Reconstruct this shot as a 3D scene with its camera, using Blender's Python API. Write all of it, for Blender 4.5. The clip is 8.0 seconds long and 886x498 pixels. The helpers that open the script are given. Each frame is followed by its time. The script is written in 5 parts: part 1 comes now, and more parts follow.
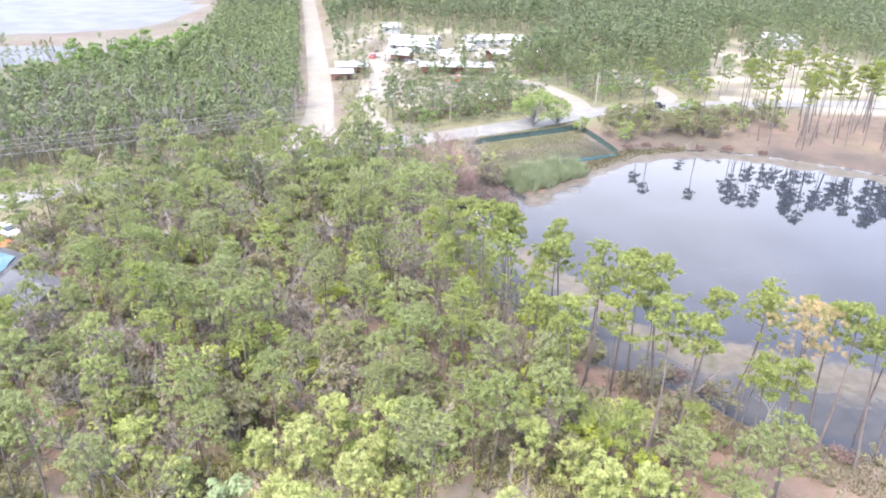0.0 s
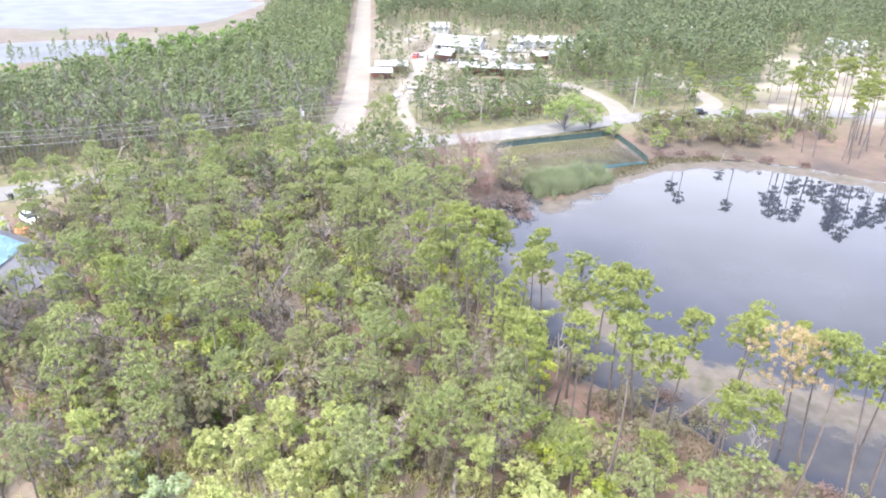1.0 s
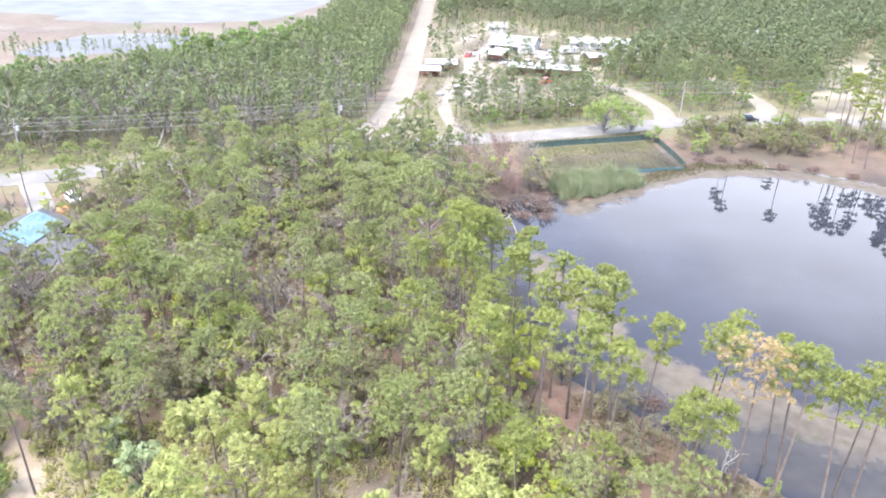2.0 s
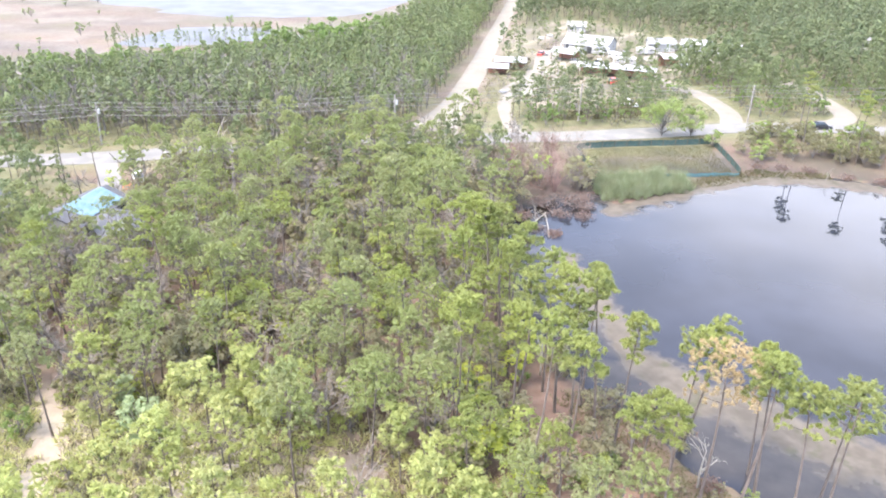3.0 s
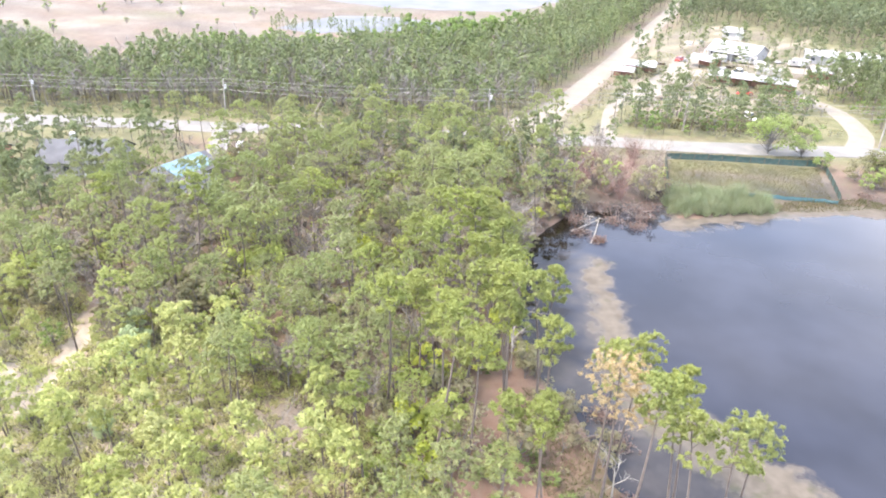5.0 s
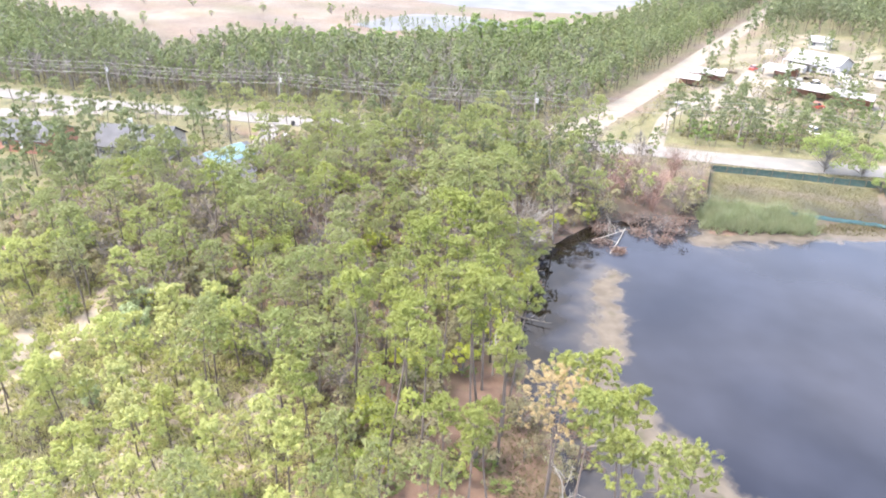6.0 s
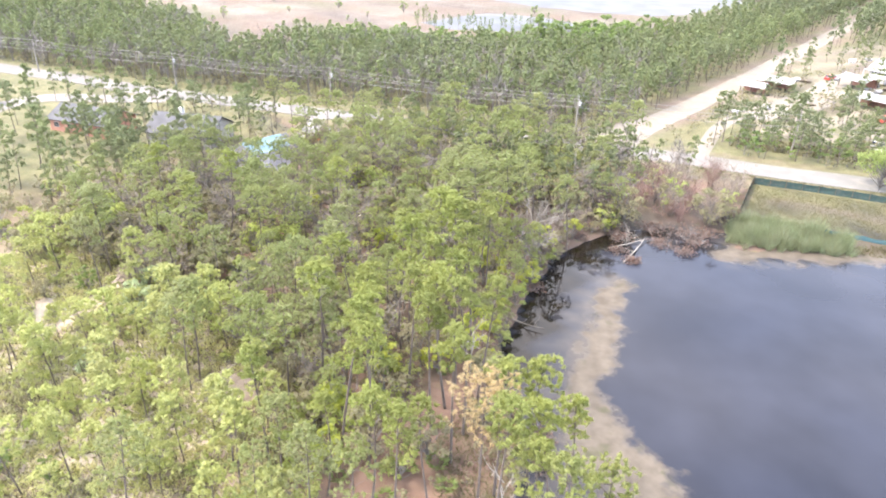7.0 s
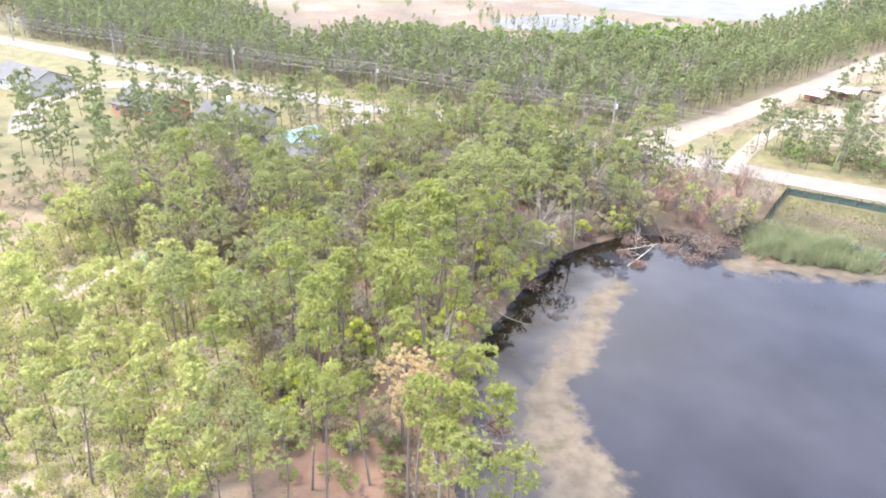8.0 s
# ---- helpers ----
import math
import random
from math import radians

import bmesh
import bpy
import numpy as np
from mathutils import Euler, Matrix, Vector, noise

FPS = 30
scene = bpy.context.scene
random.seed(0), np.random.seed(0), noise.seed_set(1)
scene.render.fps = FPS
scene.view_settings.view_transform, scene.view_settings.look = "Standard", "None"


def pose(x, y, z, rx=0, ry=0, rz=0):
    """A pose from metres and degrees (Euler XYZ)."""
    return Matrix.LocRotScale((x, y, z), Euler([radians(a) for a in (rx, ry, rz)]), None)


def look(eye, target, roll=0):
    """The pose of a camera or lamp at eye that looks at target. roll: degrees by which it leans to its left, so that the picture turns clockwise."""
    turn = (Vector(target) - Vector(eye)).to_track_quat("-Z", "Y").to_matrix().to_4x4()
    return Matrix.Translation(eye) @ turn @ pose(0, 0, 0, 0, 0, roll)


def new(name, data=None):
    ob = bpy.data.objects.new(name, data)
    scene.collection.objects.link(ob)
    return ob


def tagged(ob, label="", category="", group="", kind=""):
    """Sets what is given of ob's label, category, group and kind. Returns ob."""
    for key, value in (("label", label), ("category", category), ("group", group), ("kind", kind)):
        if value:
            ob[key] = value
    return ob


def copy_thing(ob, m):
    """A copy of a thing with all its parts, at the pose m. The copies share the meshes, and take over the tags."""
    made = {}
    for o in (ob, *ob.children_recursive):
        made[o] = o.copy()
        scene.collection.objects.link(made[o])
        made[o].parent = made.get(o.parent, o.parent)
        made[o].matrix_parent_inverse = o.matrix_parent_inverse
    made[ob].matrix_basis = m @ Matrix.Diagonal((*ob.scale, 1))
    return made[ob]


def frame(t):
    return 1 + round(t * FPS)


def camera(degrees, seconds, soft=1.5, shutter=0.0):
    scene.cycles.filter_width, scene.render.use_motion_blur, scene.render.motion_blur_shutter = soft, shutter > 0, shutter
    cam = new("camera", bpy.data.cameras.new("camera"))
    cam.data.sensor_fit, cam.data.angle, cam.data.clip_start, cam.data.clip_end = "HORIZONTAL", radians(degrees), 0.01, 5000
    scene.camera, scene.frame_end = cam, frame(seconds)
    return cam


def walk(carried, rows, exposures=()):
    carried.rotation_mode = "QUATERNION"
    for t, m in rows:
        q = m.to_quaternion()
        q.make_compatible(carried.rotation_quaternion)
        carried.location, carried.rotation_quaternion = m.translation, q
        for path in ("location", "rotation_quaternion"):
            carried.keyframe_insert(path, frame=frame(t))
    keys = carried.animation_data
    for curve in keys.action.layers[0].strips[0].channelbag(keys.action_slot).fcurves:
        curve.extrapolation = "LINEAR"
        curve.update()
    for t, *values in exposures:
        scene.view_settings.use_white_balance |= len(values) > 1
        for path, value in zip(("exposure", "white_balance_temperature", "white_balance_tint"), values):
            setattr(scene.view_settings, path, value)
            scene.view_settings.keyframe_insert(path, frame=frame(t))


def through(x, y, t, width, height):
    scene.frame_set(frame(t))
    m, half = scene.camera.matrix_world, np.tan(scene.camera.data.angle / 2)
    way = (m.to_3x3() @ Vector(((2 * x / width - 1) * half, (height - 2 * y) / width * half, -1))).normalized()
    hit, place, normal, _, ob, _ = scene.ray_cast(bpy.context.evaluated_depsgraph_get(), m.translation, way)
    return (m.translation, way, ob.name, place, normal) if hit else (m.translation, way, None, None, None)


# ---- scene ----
cam = camera(64.2, 8.0, soft=1.9)
PATH = [
    (0, (-1.543, -1.1, 46.638), (-1.57, 0.702, 45.771), 1.3),
    (0.5, (2.68, 0.604, 46.536), (2.562, 2.402, 45.668), 1.3),
    (1, (6.863, 1.335, 46.603), (6.665, 3.124, 45.733), 1.3),
    (1.5, (10.891, 1.484, 46.606), (10.609, 3.262, 45.735), 1.4),
    (3, (24.689, 1.807, 47.094), (24.062, 3.488, 46.211), 1.0),
    (3.5, (29.822, 2.615, 47.317), (29.084, 4.248, 46.43), 1.0),
    (4, (34.874, 3.905, 47.666), (34.029, 5.482, 46.773), 0.9),
    (4.5, (39.765, 5.764, 47.974), (38.817, 7.279, 47.076), 1.0),
    (6, (52.744, 14.866, 48.948), (51.519, 16.159, 48.039), 1.4),
    (6.5, (56.662, 18.816, 49.191), (55.35, 20.019, 48.278), 1.3),
    (7, (60.812, 22.66, 49.455), (59.429, 23.776, 48.539), 1.3),
    (7.5, (65.179, 26.48, 49.689), (63.729, 27.504, 48.77), 1.2),
    (8, (69.351, 30.618, 49.806), (67.839, 31.548, 48.885), 1.2),
]
EXPOSURES = [(0, 3.08, 6850, 15), (4, 3.17, 7150, 14), (8, 3.25, 7650, 15)]
walk(cam, [(t, look(eye, target, roll)) for t, eye, target, roll in PATH], EXPOSURES)

# ---- light ----
SUN_UP, SUN_AZ = 58.0, 215.0          # degrees above the horizon; compass turn from +y
sun = new("sun", bpy.data.lights.new("sun", "SUN"))
sun.data.energy, sun.data.angle, sun.data.color = 1.45, radians(22), (1.0, 0.96, 0.9)
az, up = radians(SUN_AZ), radians(SUN_UP)
sun_from = Vector((math.sin(az) * math.cos(up), math.cos(az) * math.cos(up), math.sin(up)))
sun.matrix_world = look(sun_from * 300, (0, 0, 0))

world = bpy.data.worlds.new("sky")
scene.world = world
world.use_nodes = True
wt = world.node_tree
wt.nodes.clear()
w_out = wt.nodes.new("ShaderNodeOutputWorld")
w_bg = wt.nodes.new("ShaderNodeBackground")
w_bg.inputs["Strength"].default_value = 0.15
w_sky = wt.nodes.new("ShaderNodeTexSky")
w_sky.sky_type, w_sky.sun_disc = "NISHITA", False
w_sky.sun_elevation, w_sky.sun_rotation = up, az
w_sky.air_density, w_sky.dust_density, w_sky.ozone_density = 0.8, 0.15, 2.0
w_co = wt.nodes.new("ShaderNodeTexCoord")
w_map = wt.nodes.new("ShaderNodeMapping")
w_map.inputs["Scale"].default_value = (1.0, 1.0, 2.2)
w_map.inputs["Location"].default_value = (0.3, 0.1, 0.4)
w_noise = wt.nodes.new("ShaderNodeTexNoise")
w_noise.inputs["Scale"].default_value, w_noise.inputs["Detail"].default_value = 1.25, 3.0
w_ramp = wt.nodes.new("ShaderNodeValToRGB")
w_ramp.color_ramp.elements[0].position, w_ramp.color_ramp.elements[1].position = 0.36, 0.66
w_ramp.color_ramp.elements[1].color = (0.85, 0.85, 0.85, 1)
w_mix = wt.nodes.new("ShaderNodeMix")
w_mix.data_type = "RGBA"
w_mix.inputs[7].default_value = (4.8, 5.15, 5.85, 1)
wt.links.new(w_co.outputs["Generated"], w_map.inputs["Vector"])
wt.links.new(w_map.outputs["Vector"], w_noise.inputs["Vector"])
wt.links.new(w_noise.outputs["Fac"], w_ramp.inputs["Fac"])
wt.links.new(w_ramp.outputs["Color"], w_mix.inputs[0])
wt.links.new(w_sky.outputs["Color"], w_mix.inputs[6])
wt.links.new(w_mix.outputs[2], w_bg.inputs["Color"])
wt.links.new(w_bg.outputs["Background"], w_out.inputs["Surface"])


# ---- materials ----
class Mat:
    """A small node builder: colours mixed by noise, grain bump."""

    def __init__(self, name, rough=0.8, metal=0.0):
        self.mat = bpy.data.materials.new(name)
        self.mat.use_nodes = True
        self.tree = self.mat.node_tree
        self.bsdf = self.tree.nodes["Principled BSDF"]
        self.bsdf.inputs["Roughness"].default_value, self.bsdf.inputs["Metallic"].default_value = rough, metal
        self.pos = self.tree.nodes.new("ShaderNodeNewGeometry").outputs["Position"]

    def node(self, kind):
        return self.tree.nodes.new(kind)

    def link(self, a, b):
        self.tree.links.new(a, b)

    def noise(self, scale, detail=4.0, low=0.35, high=0.65, stretch=None):
        n = self.node("ShaderNodeTexNoise")
        n.inputs["Scale"].default_value, n.inputs["Detail"].default_value = scale, detail
        vec = self.pos
        if stretch:
            m = self.node("ShaderNodeMapping")
            m.inputs["Scale"].default_value = stretch
            self.link(vec, m.inputs["Vector"])
            vec = m.outputs["Vector"]
        self.link(vec, n.inputs["Vector"])
        r = self.node("ShaderNodeMapRange")
        r.inputs["From Min"].default_value, r.inputs["From Max"].default_value = low, high
        self.link(n.outputs["Fac"], r.inputs["Value"])
        return r.outputs["Result"]

    def mix(self, fac, a, b, mode="MIX"):
        m = self.node("ShaderNodeMix")
        m.data_type, m.blend_type = "RGBA", mode
        for i, v in ((0, fac), (6, a), (7, b)):
            if isinstance(v, (int, float)):
                m.inputs[i].default_value = v
            elif isinstance(v, tuple):
                m.inputs[i].default_value = (*v, 1)
            else:
                self.link(v, m.inputs[i])
        return m.outputs[2]

    def random(self):
        return self.node("ShaderNodeObjectInfo").outputs["Random"]

    def island(self):
        return self.node("ShaderNodeNewGeometry").outputs["Random Per Island"]

    def cover(self, name):
        a = self.node("ShaderNodeAttribute")
        a.attribute_name = name
        return a.outputs["Fac"]

    def bump(self, height, strength=0.5, distance=0.05):
        b = self.node("ShaderNodeBump")
        b.inputs["Strength"].default_value, b.inputs["Distance"].default_value = strength, distance
        self.link(height, b.inputs["Height"])
        self.link(b.outputs["Normal"], self.bsdf.inputs["Normal"])

    def done(self, colour):
        if isinstance(colour, tuple):
            self.bsdf.inputs["Base Color"].default_value = (*colour, 1)
        else:
            self.link(colour, self.bsdf.inputs["Base Color"])
        return self.mat


def rough_mat(name, a, b, scale=0.6, fine=8.0, rough=0.85, metal=0.0, bump=0.3, dirt=None):
    m = Mat(name, rough, metal)
    c = m.mix(m.noise(scale), a, b)
    g = m.noise(fine, 3.0, 0.2, 0.8)
    c = m.mix(0.35, c, m.mix(g, tuple(x * 0.6 for x in a), tuple(min(1, x * 1.3) for x in b)))
    if dirt:
        c = m.mix(m.noise(scale * 2.7, 5.0, 0.5, 0.75), c, dirt)
    m.bump(g, bump, 0.03)
    return m.done(c)


def leaf_mat(name, dark, light, odd, through=0.55, wide=0.12):
    """Foliage: varies from tree to tree, over the woods and from leaf to leaf; lets light through."""
    m = Mat(name, 0.7)
    m.bsdf.inputs["Specular IOR Level"].default_value = 0.2
    add = m.node("ShaderNodeMath")
    add.operation = "ADD"
    m.link(m.random(), add.inputs[0])
    m.link(m.cover("tint"), add.inputs[1])
    whole = m.node("ShaderNodeMath")
    whole.operation = "FRACT"
    m.link(add.outputs[0], whole.inputs[0])
    c = m.mix(whole.outputs[0], dark, light)
    c = m.mix(m.noise(wide, 2.0, 0.4, 0.7), c, odd)
    leaf = m.island()
    c = m.mix(0.35, c, m.mix(leaf, tuple(x * 0.55 for x in dark), tuple(x * 1.35 for x in light)))
    m.done(c)
    t = m.node("ShaderNodeBsdfTranslucent")
    s = m.node("ShaderNodeMixShader")
    s.inputs[0].default_value = through
    m.link(c, t.inputs["Color"])
    m.link(m.bsdf.outputs[0], s.inputs[1])
    m.link(t.outputs[0], s.inputs[2])
    m.link(s.outputs[0], m.tree.nodes["Material Output"].inputs["Surface"])
    return m.mat


NEEDLE = leaf_mat("pine_needles", (0.17, 0.206, 0.086), (0.262, 0.295, 0.116), (0.235, 0.236, 0.14))
NEEDLE_SHORE = leaf_mat("shore_needles", (0.17, 0.208, 0.066), (0.26, 0.29, 0.09), (0.22, 0.235, 0.1))
NEEDLE_WOODS = leaf_mat("woods_needles", (0.116, 0.147, 0.07), (0.178, 0.208, 0.096), (0.148, 0.165, 0.1), 0.45, 0.06)
# distance haze put into the colour: darker, greyer needles for the far woods
NEEDLE_HAZED = leaf_mat("hazed_far_needles", (0.105, 0.132, 0.07), (0.158, 0.185, 0.095), (0.135, 0.15, 0.095), 0.5, 0.04)
NEEDLE_YOUNG = leaf_mat("young_needles", (0.262, 0.303, 0.108), (0.365, 0.392, 0.145), (0.335, 0.335, 0.165), 0.5)
NEEDLE_DYING = leaf_mat("dying_needles", (0.3, 0.222, 0.115), (0.4, 0.305, 0.165), (0.32, 0.265, 0.16))
LEAF = leaf_mat("oak_leaves", (0.199, 0.254, 0.0765), (0.316, 0.358, 0.107), (0.251, 0.254, 0.122))
LEAF_FRESH = leaf_mat("fresh_leaves", (0.125, 0.18, 0.058), (0.18, 0.24, 0.078), (0.155, 0.19, 0.078))
LEAF_WOODS = leaf_mat("woods_leaves", (0.1, 0.15, 0.05), (0.16, 0.225, 0.072), (0.13, 0.17, 0.065), 0.45, 0.05)
LEAF_PALE = leaf_mat("pale_leaves", (0.26, 0.33, 0.17), (0.35, 0.41, 0.25), (0.3, 0.35, 0.2))
LEAF_BROWN = leaf_mat("dry_leaves", (0.144, 0.0918, 0.075), (0.221, 0.148, 0.125), (0.188, 0.143, 0.125))
LEAF_GREY = leaf_mat("grey_scrub_leaves", (0.18, 0.18, 0.1), (0.25, 0.235, 0.14), (0.225, 0.195, 0.135))
LEAF_BANK = leaf_mat("bank_scrub_leaves", (0.13, 0.135, 0.072), (0.205, 0.2, 0.11), (0.19, 0.16, 0.105))
LEAF_TREE = leaf_mat("roadside_leaves", (0.165, 0.22, 0.075), (0.235, 0.295, 0.1), (0.21, 0.25, 0.1))
LEAF_LIME = leaf_mat("lime_leaves", (0.27, 0.32, 0.06), (0.37, 0.4, 0.085), (0.33, 0.35, 0.09))
REED = leaf_mat("reed_blades", (0.15, 0.182, 0.1), (0.235, 0.268, 0.15), (0.2, 0.21, 0.135), 0.35, 0.4)
BARK = rough_mat("pine_bark", (0.068, 0.053, 0.045), (0.115, 0.092, 0.08), 1.5, 9.0)
BARK_GREY = rough_mat("grey_bark", (0.107, 0.0936, 0.0851), (0.161, 0.148, 0.138), 1.2, 9.0)
PALE_WOOD = rough_mat("sun_bleached_wood", (0.2, 0.182, 0.158), (0.28, 0.256, 0.226), 1.0, 9.0)
TWIG_PALE = rough_mat("beige_twigs", (0.15, 0.123, 0.1), (0.22, 0.185, 0.155), 0.8, 9.0)
TWIG_PINK = rough_mat("reddish_twigs", (0.15, 0.092, 0.08), (0.215, 0.135, 0.118), 0.8, 9.0)
DEADWOOD = rough_mat("bleached_wood", (0.111, 0.098, 0.0819), (0.158, 0.145, 0.126), 1.0, 9.0)


def ground_material():
    m = Mat("forest_floor", 0.95)
    straw = m.mix(m.noise(0.35, 5.0), (0.088, 0.056, 0.041), (0.128, 0.083, 0.062))
    straw = m.mix(m.noise(0.9, 5.0, 0.52, 0.7), straw, (0.085, 0.08, 0.035))
    straw = m.mix(m.noise(3.5, 6.0, 0.5, 0.8), straw, (0.135, 0.096, 0.073))
    sand = m.mix(m.noise(0.5, 5.0), (0.118, 0.096, 0.077), (0.17, 0.146, 0.121))
    sand = m.mix(m.noise(1.7, 6.0, 0.55, 0.75), sand, (0.112, 0.08, 0.056))
    sand = m.mix(m.noise(0.045, 4.0, 0.4, 0.6), sand, m.mix(m.noise(0.3, 5.0), (0.064, 0.0464, 0.0368), (0.092, 0.0704, 0.0576)))
    grass = m.mix(m.noise(0.45, 5.0), (0.0672, 0.0672, 0.0294), (0.118, 0.108, 0.0554))
    grass = m.mix(m.noise(2.3, 6.0, 0.5, 0.75), grass, (0.0588, 0.0756, 0.021))
    c = m.mix(m.cover("grass"), straw, grass)
    c = m.mix(m.cover("sand"), c, sand)
    pale = m.mix(m.noise(0.6, 5.0), (0.23, 0.195, 0.15), (0.32, 0.28, 0.225))
    pale = m.mix(m.noise(1.9, 6.0, 0.55, 0.78), pale, (0.2, 0.2, 0.11))
    red = m.mix(m.noise(0.7, 5.0), (0.105, 0.06, 0.043), (0.15, 0.094, 0.07))
    red = m.mix(m.noise(2.6, 6.0, 0.52, 0.75), red, (0.12, 0.085, 0.06))
    c = m.mix(m.cover("red"), c, red)
    c = m.mix(m.cover("pale"), c, pale)
    c = m.mix(m.cover("mud"), c, m.mix(m.noise(0.8), (0.012, 0.012, 0.014), (0.022, 0.02, 0.02)))
    g = m.noise(6.0, 6.0, 0.2, 0.8)
    m.bump(g, 0.6, 0.12)
    return m.done(c)


GROUND = ground_material()
DIRT_ROAD = rough_mat("pale_sand_road", (0.135, 0.12, 0.098), (0.168, 0.153, 0.127), 0.25, 3.0, 0.95, dirt=(0.135, 0.115, 0.09))
ASPHALT = rough_mat("worn_pale_asphalt", (0.098, 0.095, 0.09), (0.128, 0.124, 0.117), 0.15, 5.0, 0.9, dirt=(0.16, 0.148, 0.13))
DRIVE = rough_mat("pale_gravel", (0.126, 0.118, 0.107), (0.162, 0.151, 0.141), 0.3, 4.0, 0.95)


def water_material(name, deep, weed, rough=0.03, gloss=0.4):
    """Still, turbid water: a dark body, paler over shallows and sand bars, with a mirror-like surface."""
    m = Mat(name, rough)
    m.bsdf.inputs["IOR"].default_value, m.bsdf.inputs["Specular IOR Level"].default_value = 1.34, gloss
    c = m.mix(m.noise(0.08, 3.0), deep, tuple(x * 1.5 for x in deep))
    c = m.mix(m.cover("shallow"), c, m.mix(m.noise(0.5, 5.0), (0.036, 0.0335, 0.034), (0.048, 0.0445, 0.043)))
    # dark tree reflections along the west shore, painted over the brown bottom
    c = m.mix(m.cover("shore_reflection"), c, m.mix(m.noise(0.9, 5.0), (0.0035, 0.0028, 0.0022), (0.012, 0.009, 0.0065)))
    edge = m.node("ShaderNodeMath")
    edge.operation = "ADD"
    m.link(m.cover("bar"), edge.inputs[0])
    part_of = m.node("ShaderNodeMath")
    part_of.operation = "MULTIPLY"
    part_of.inputs[1].default_value = 0.5
    m.link(m.noise(0.6, 6.0, 0.25, 0.75), part_of.inputs[0])
    m.link(part_of.outputs[0], edge.inputs[1])
    fade = m.node("ShaderNodeMapRange")
    fade.inputs["From Min"].default_value, fade.inputs["From Max"].default_value = 0.62, 1.02
    m.link(edge.outputs[0], fade.inputs["Value"])
    for socket, a, b in (("Roughness", rough, 0.55), ("Specular IOR Level", gloss, 0.12)):
        span = m.node("ShaderNodeMapRange")
        span.inputs["To Min"].default_value, span.inputs["To Max"].default_value = a, b
        m.link(fade.outputs["Result"], span.inputs["Value"])
        m.link(span.outputs["Result"], m.bsdf.inputs[socket])
    bar = m.mix(m.noise(0.7, 6.0), (0.068, 0.058, 0.047), (0.096, 0.083, 0.068))
    bar = m.mix(m.noise(0.4, 6.0, 0.58, 0.72), bar, weed)
    return m.done(m.mix(fade.outputs["Result"], c, bar))


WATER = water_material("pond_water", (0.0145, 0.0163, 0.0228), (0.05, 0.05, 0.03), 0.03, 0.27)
LAKE_WATER = water_material("quarry_water", (0.06, 0.061, 0.064), (0.06, 0.06, 0.06), 0.4, 0.04)

# ---- plan ----
WATER_Z = -0.5
SHORE = [(9, 125), (3, 119), (-2, 111), (-3, 102), (0, 92), (4, 83), (9, 75), (15, 69), (22, 64), (29, 58), (37, 54), (46, 52), (60, 52),
         (78, 57), (94, 72), (102, 96), (99, 120), (89, 136), (75, 144), (61, 150), (48, 151), (36, 147), (28, 139), (22, 132), (17, 126), (13, 121)]
BAR_LINE = [(9, 97), (11, 91), (15, 88), (18.5, 81), (22, 74), (28, 70), (34, 68.5), (41, 66), (50, 64), (60, 62)]
BAR_FAR = [(12.5, 119), (19, 126.5), (25, 134), (31, 140.5), (38, 145), (48, 148), (60, 147), (73, 141.5), (86, 133), (96, 118)]
ROAD_LINE = [(-330, -42), (-250, 6), (-200, 35), (-150, 63), (-118, 80.5), (-57, 119.5), (-11, 148.5), (8, 159), (20, 167), (31, 175), (51, 183), (75, 189), (110, 192), (170, 190)]
DIRT_LINE = [(-31, 139), (-33, 152), (-38, 186), (-53, 258), (-77, 370), (-110, 520), (-150, 700)]
SIDE_LINE = [(31, 176), (30, 188), (23, 204), (13, 215), (5, 224), (-6, 226), (-22, 225), (-29, 234)]
SIDE_TWO = [(49, 183), (57, 195), (55, 208), (50, 222), (40, 240)]


def spline(points, step, closed=False):
    """Evenly spaced places on a smooth curve through the points."""
    p = np.array(points, float)
    n = len(p)
    out = []
    for i in range(n if closed else n - 1):
        a, b, c, d = (p[(i + k) % n] if closed else p[min(max(i + k, 0), n - 1)] for k in (-1, 0, 1, 2))
        k = max(2, int(np.linalg.norm(c - b) / step))
        for u in np.arange(k) / k:
            out.append(0.5 * (2 * b + (c - a) * u + (2 * a - 5 * b + 4 * c - d) * u ** 2 + (3 * b - a - 3 * c + d) * u ** 3))
    if not closed:
        out.append(p[-1])
    return np.array(out)


def along(line, q):
    """Distance of the places q from a polyline."""
    line, q = np.asarray(line, float), np.asarray(q, float)
    a, ab = line[:-1], line[1:] - line[:-1]
    long = np.maximum((ab * ab).sum(1), 1e-9)
    best = np.empty(len(q))
    for i in range(0, len(q), 4000):
        d = q[i:i + 4000, None, :] - a[None]
        u = np.clip((d * ab).sum(2) / long, 0, 1)
        d -= u[:, :, None] * ab
        best[i:i + 4000] = np.sqrt((d * d).sum(2).min(1))
    return best


def inside(poly, q):
    poly = np.asarray(poly, float)
    nxt = np.roll(poly, -1, axis=0)
    dy = nxt[:, 1] - poly[:, 1]
    slope = (nxt[:, 0] - poly[:, 0]) / np.where(np.abs(dy) > 1e-9, dy, 1e-9)
    hit = np.empty(len(q), bool)
    for i in range(0, len(q), 4000):
        x, y = q[i:i + 4000, :1], q[i:i + 4000, 1:2]
        cross = (poly[:, 1] > y) != (nxt[:, 1] > y)
        hit[i:i + 4000] = (cross & (x < slope * (y - poly[:, 1]) + poly[:, 0])).sum(1) % 2 == 1
    return hit


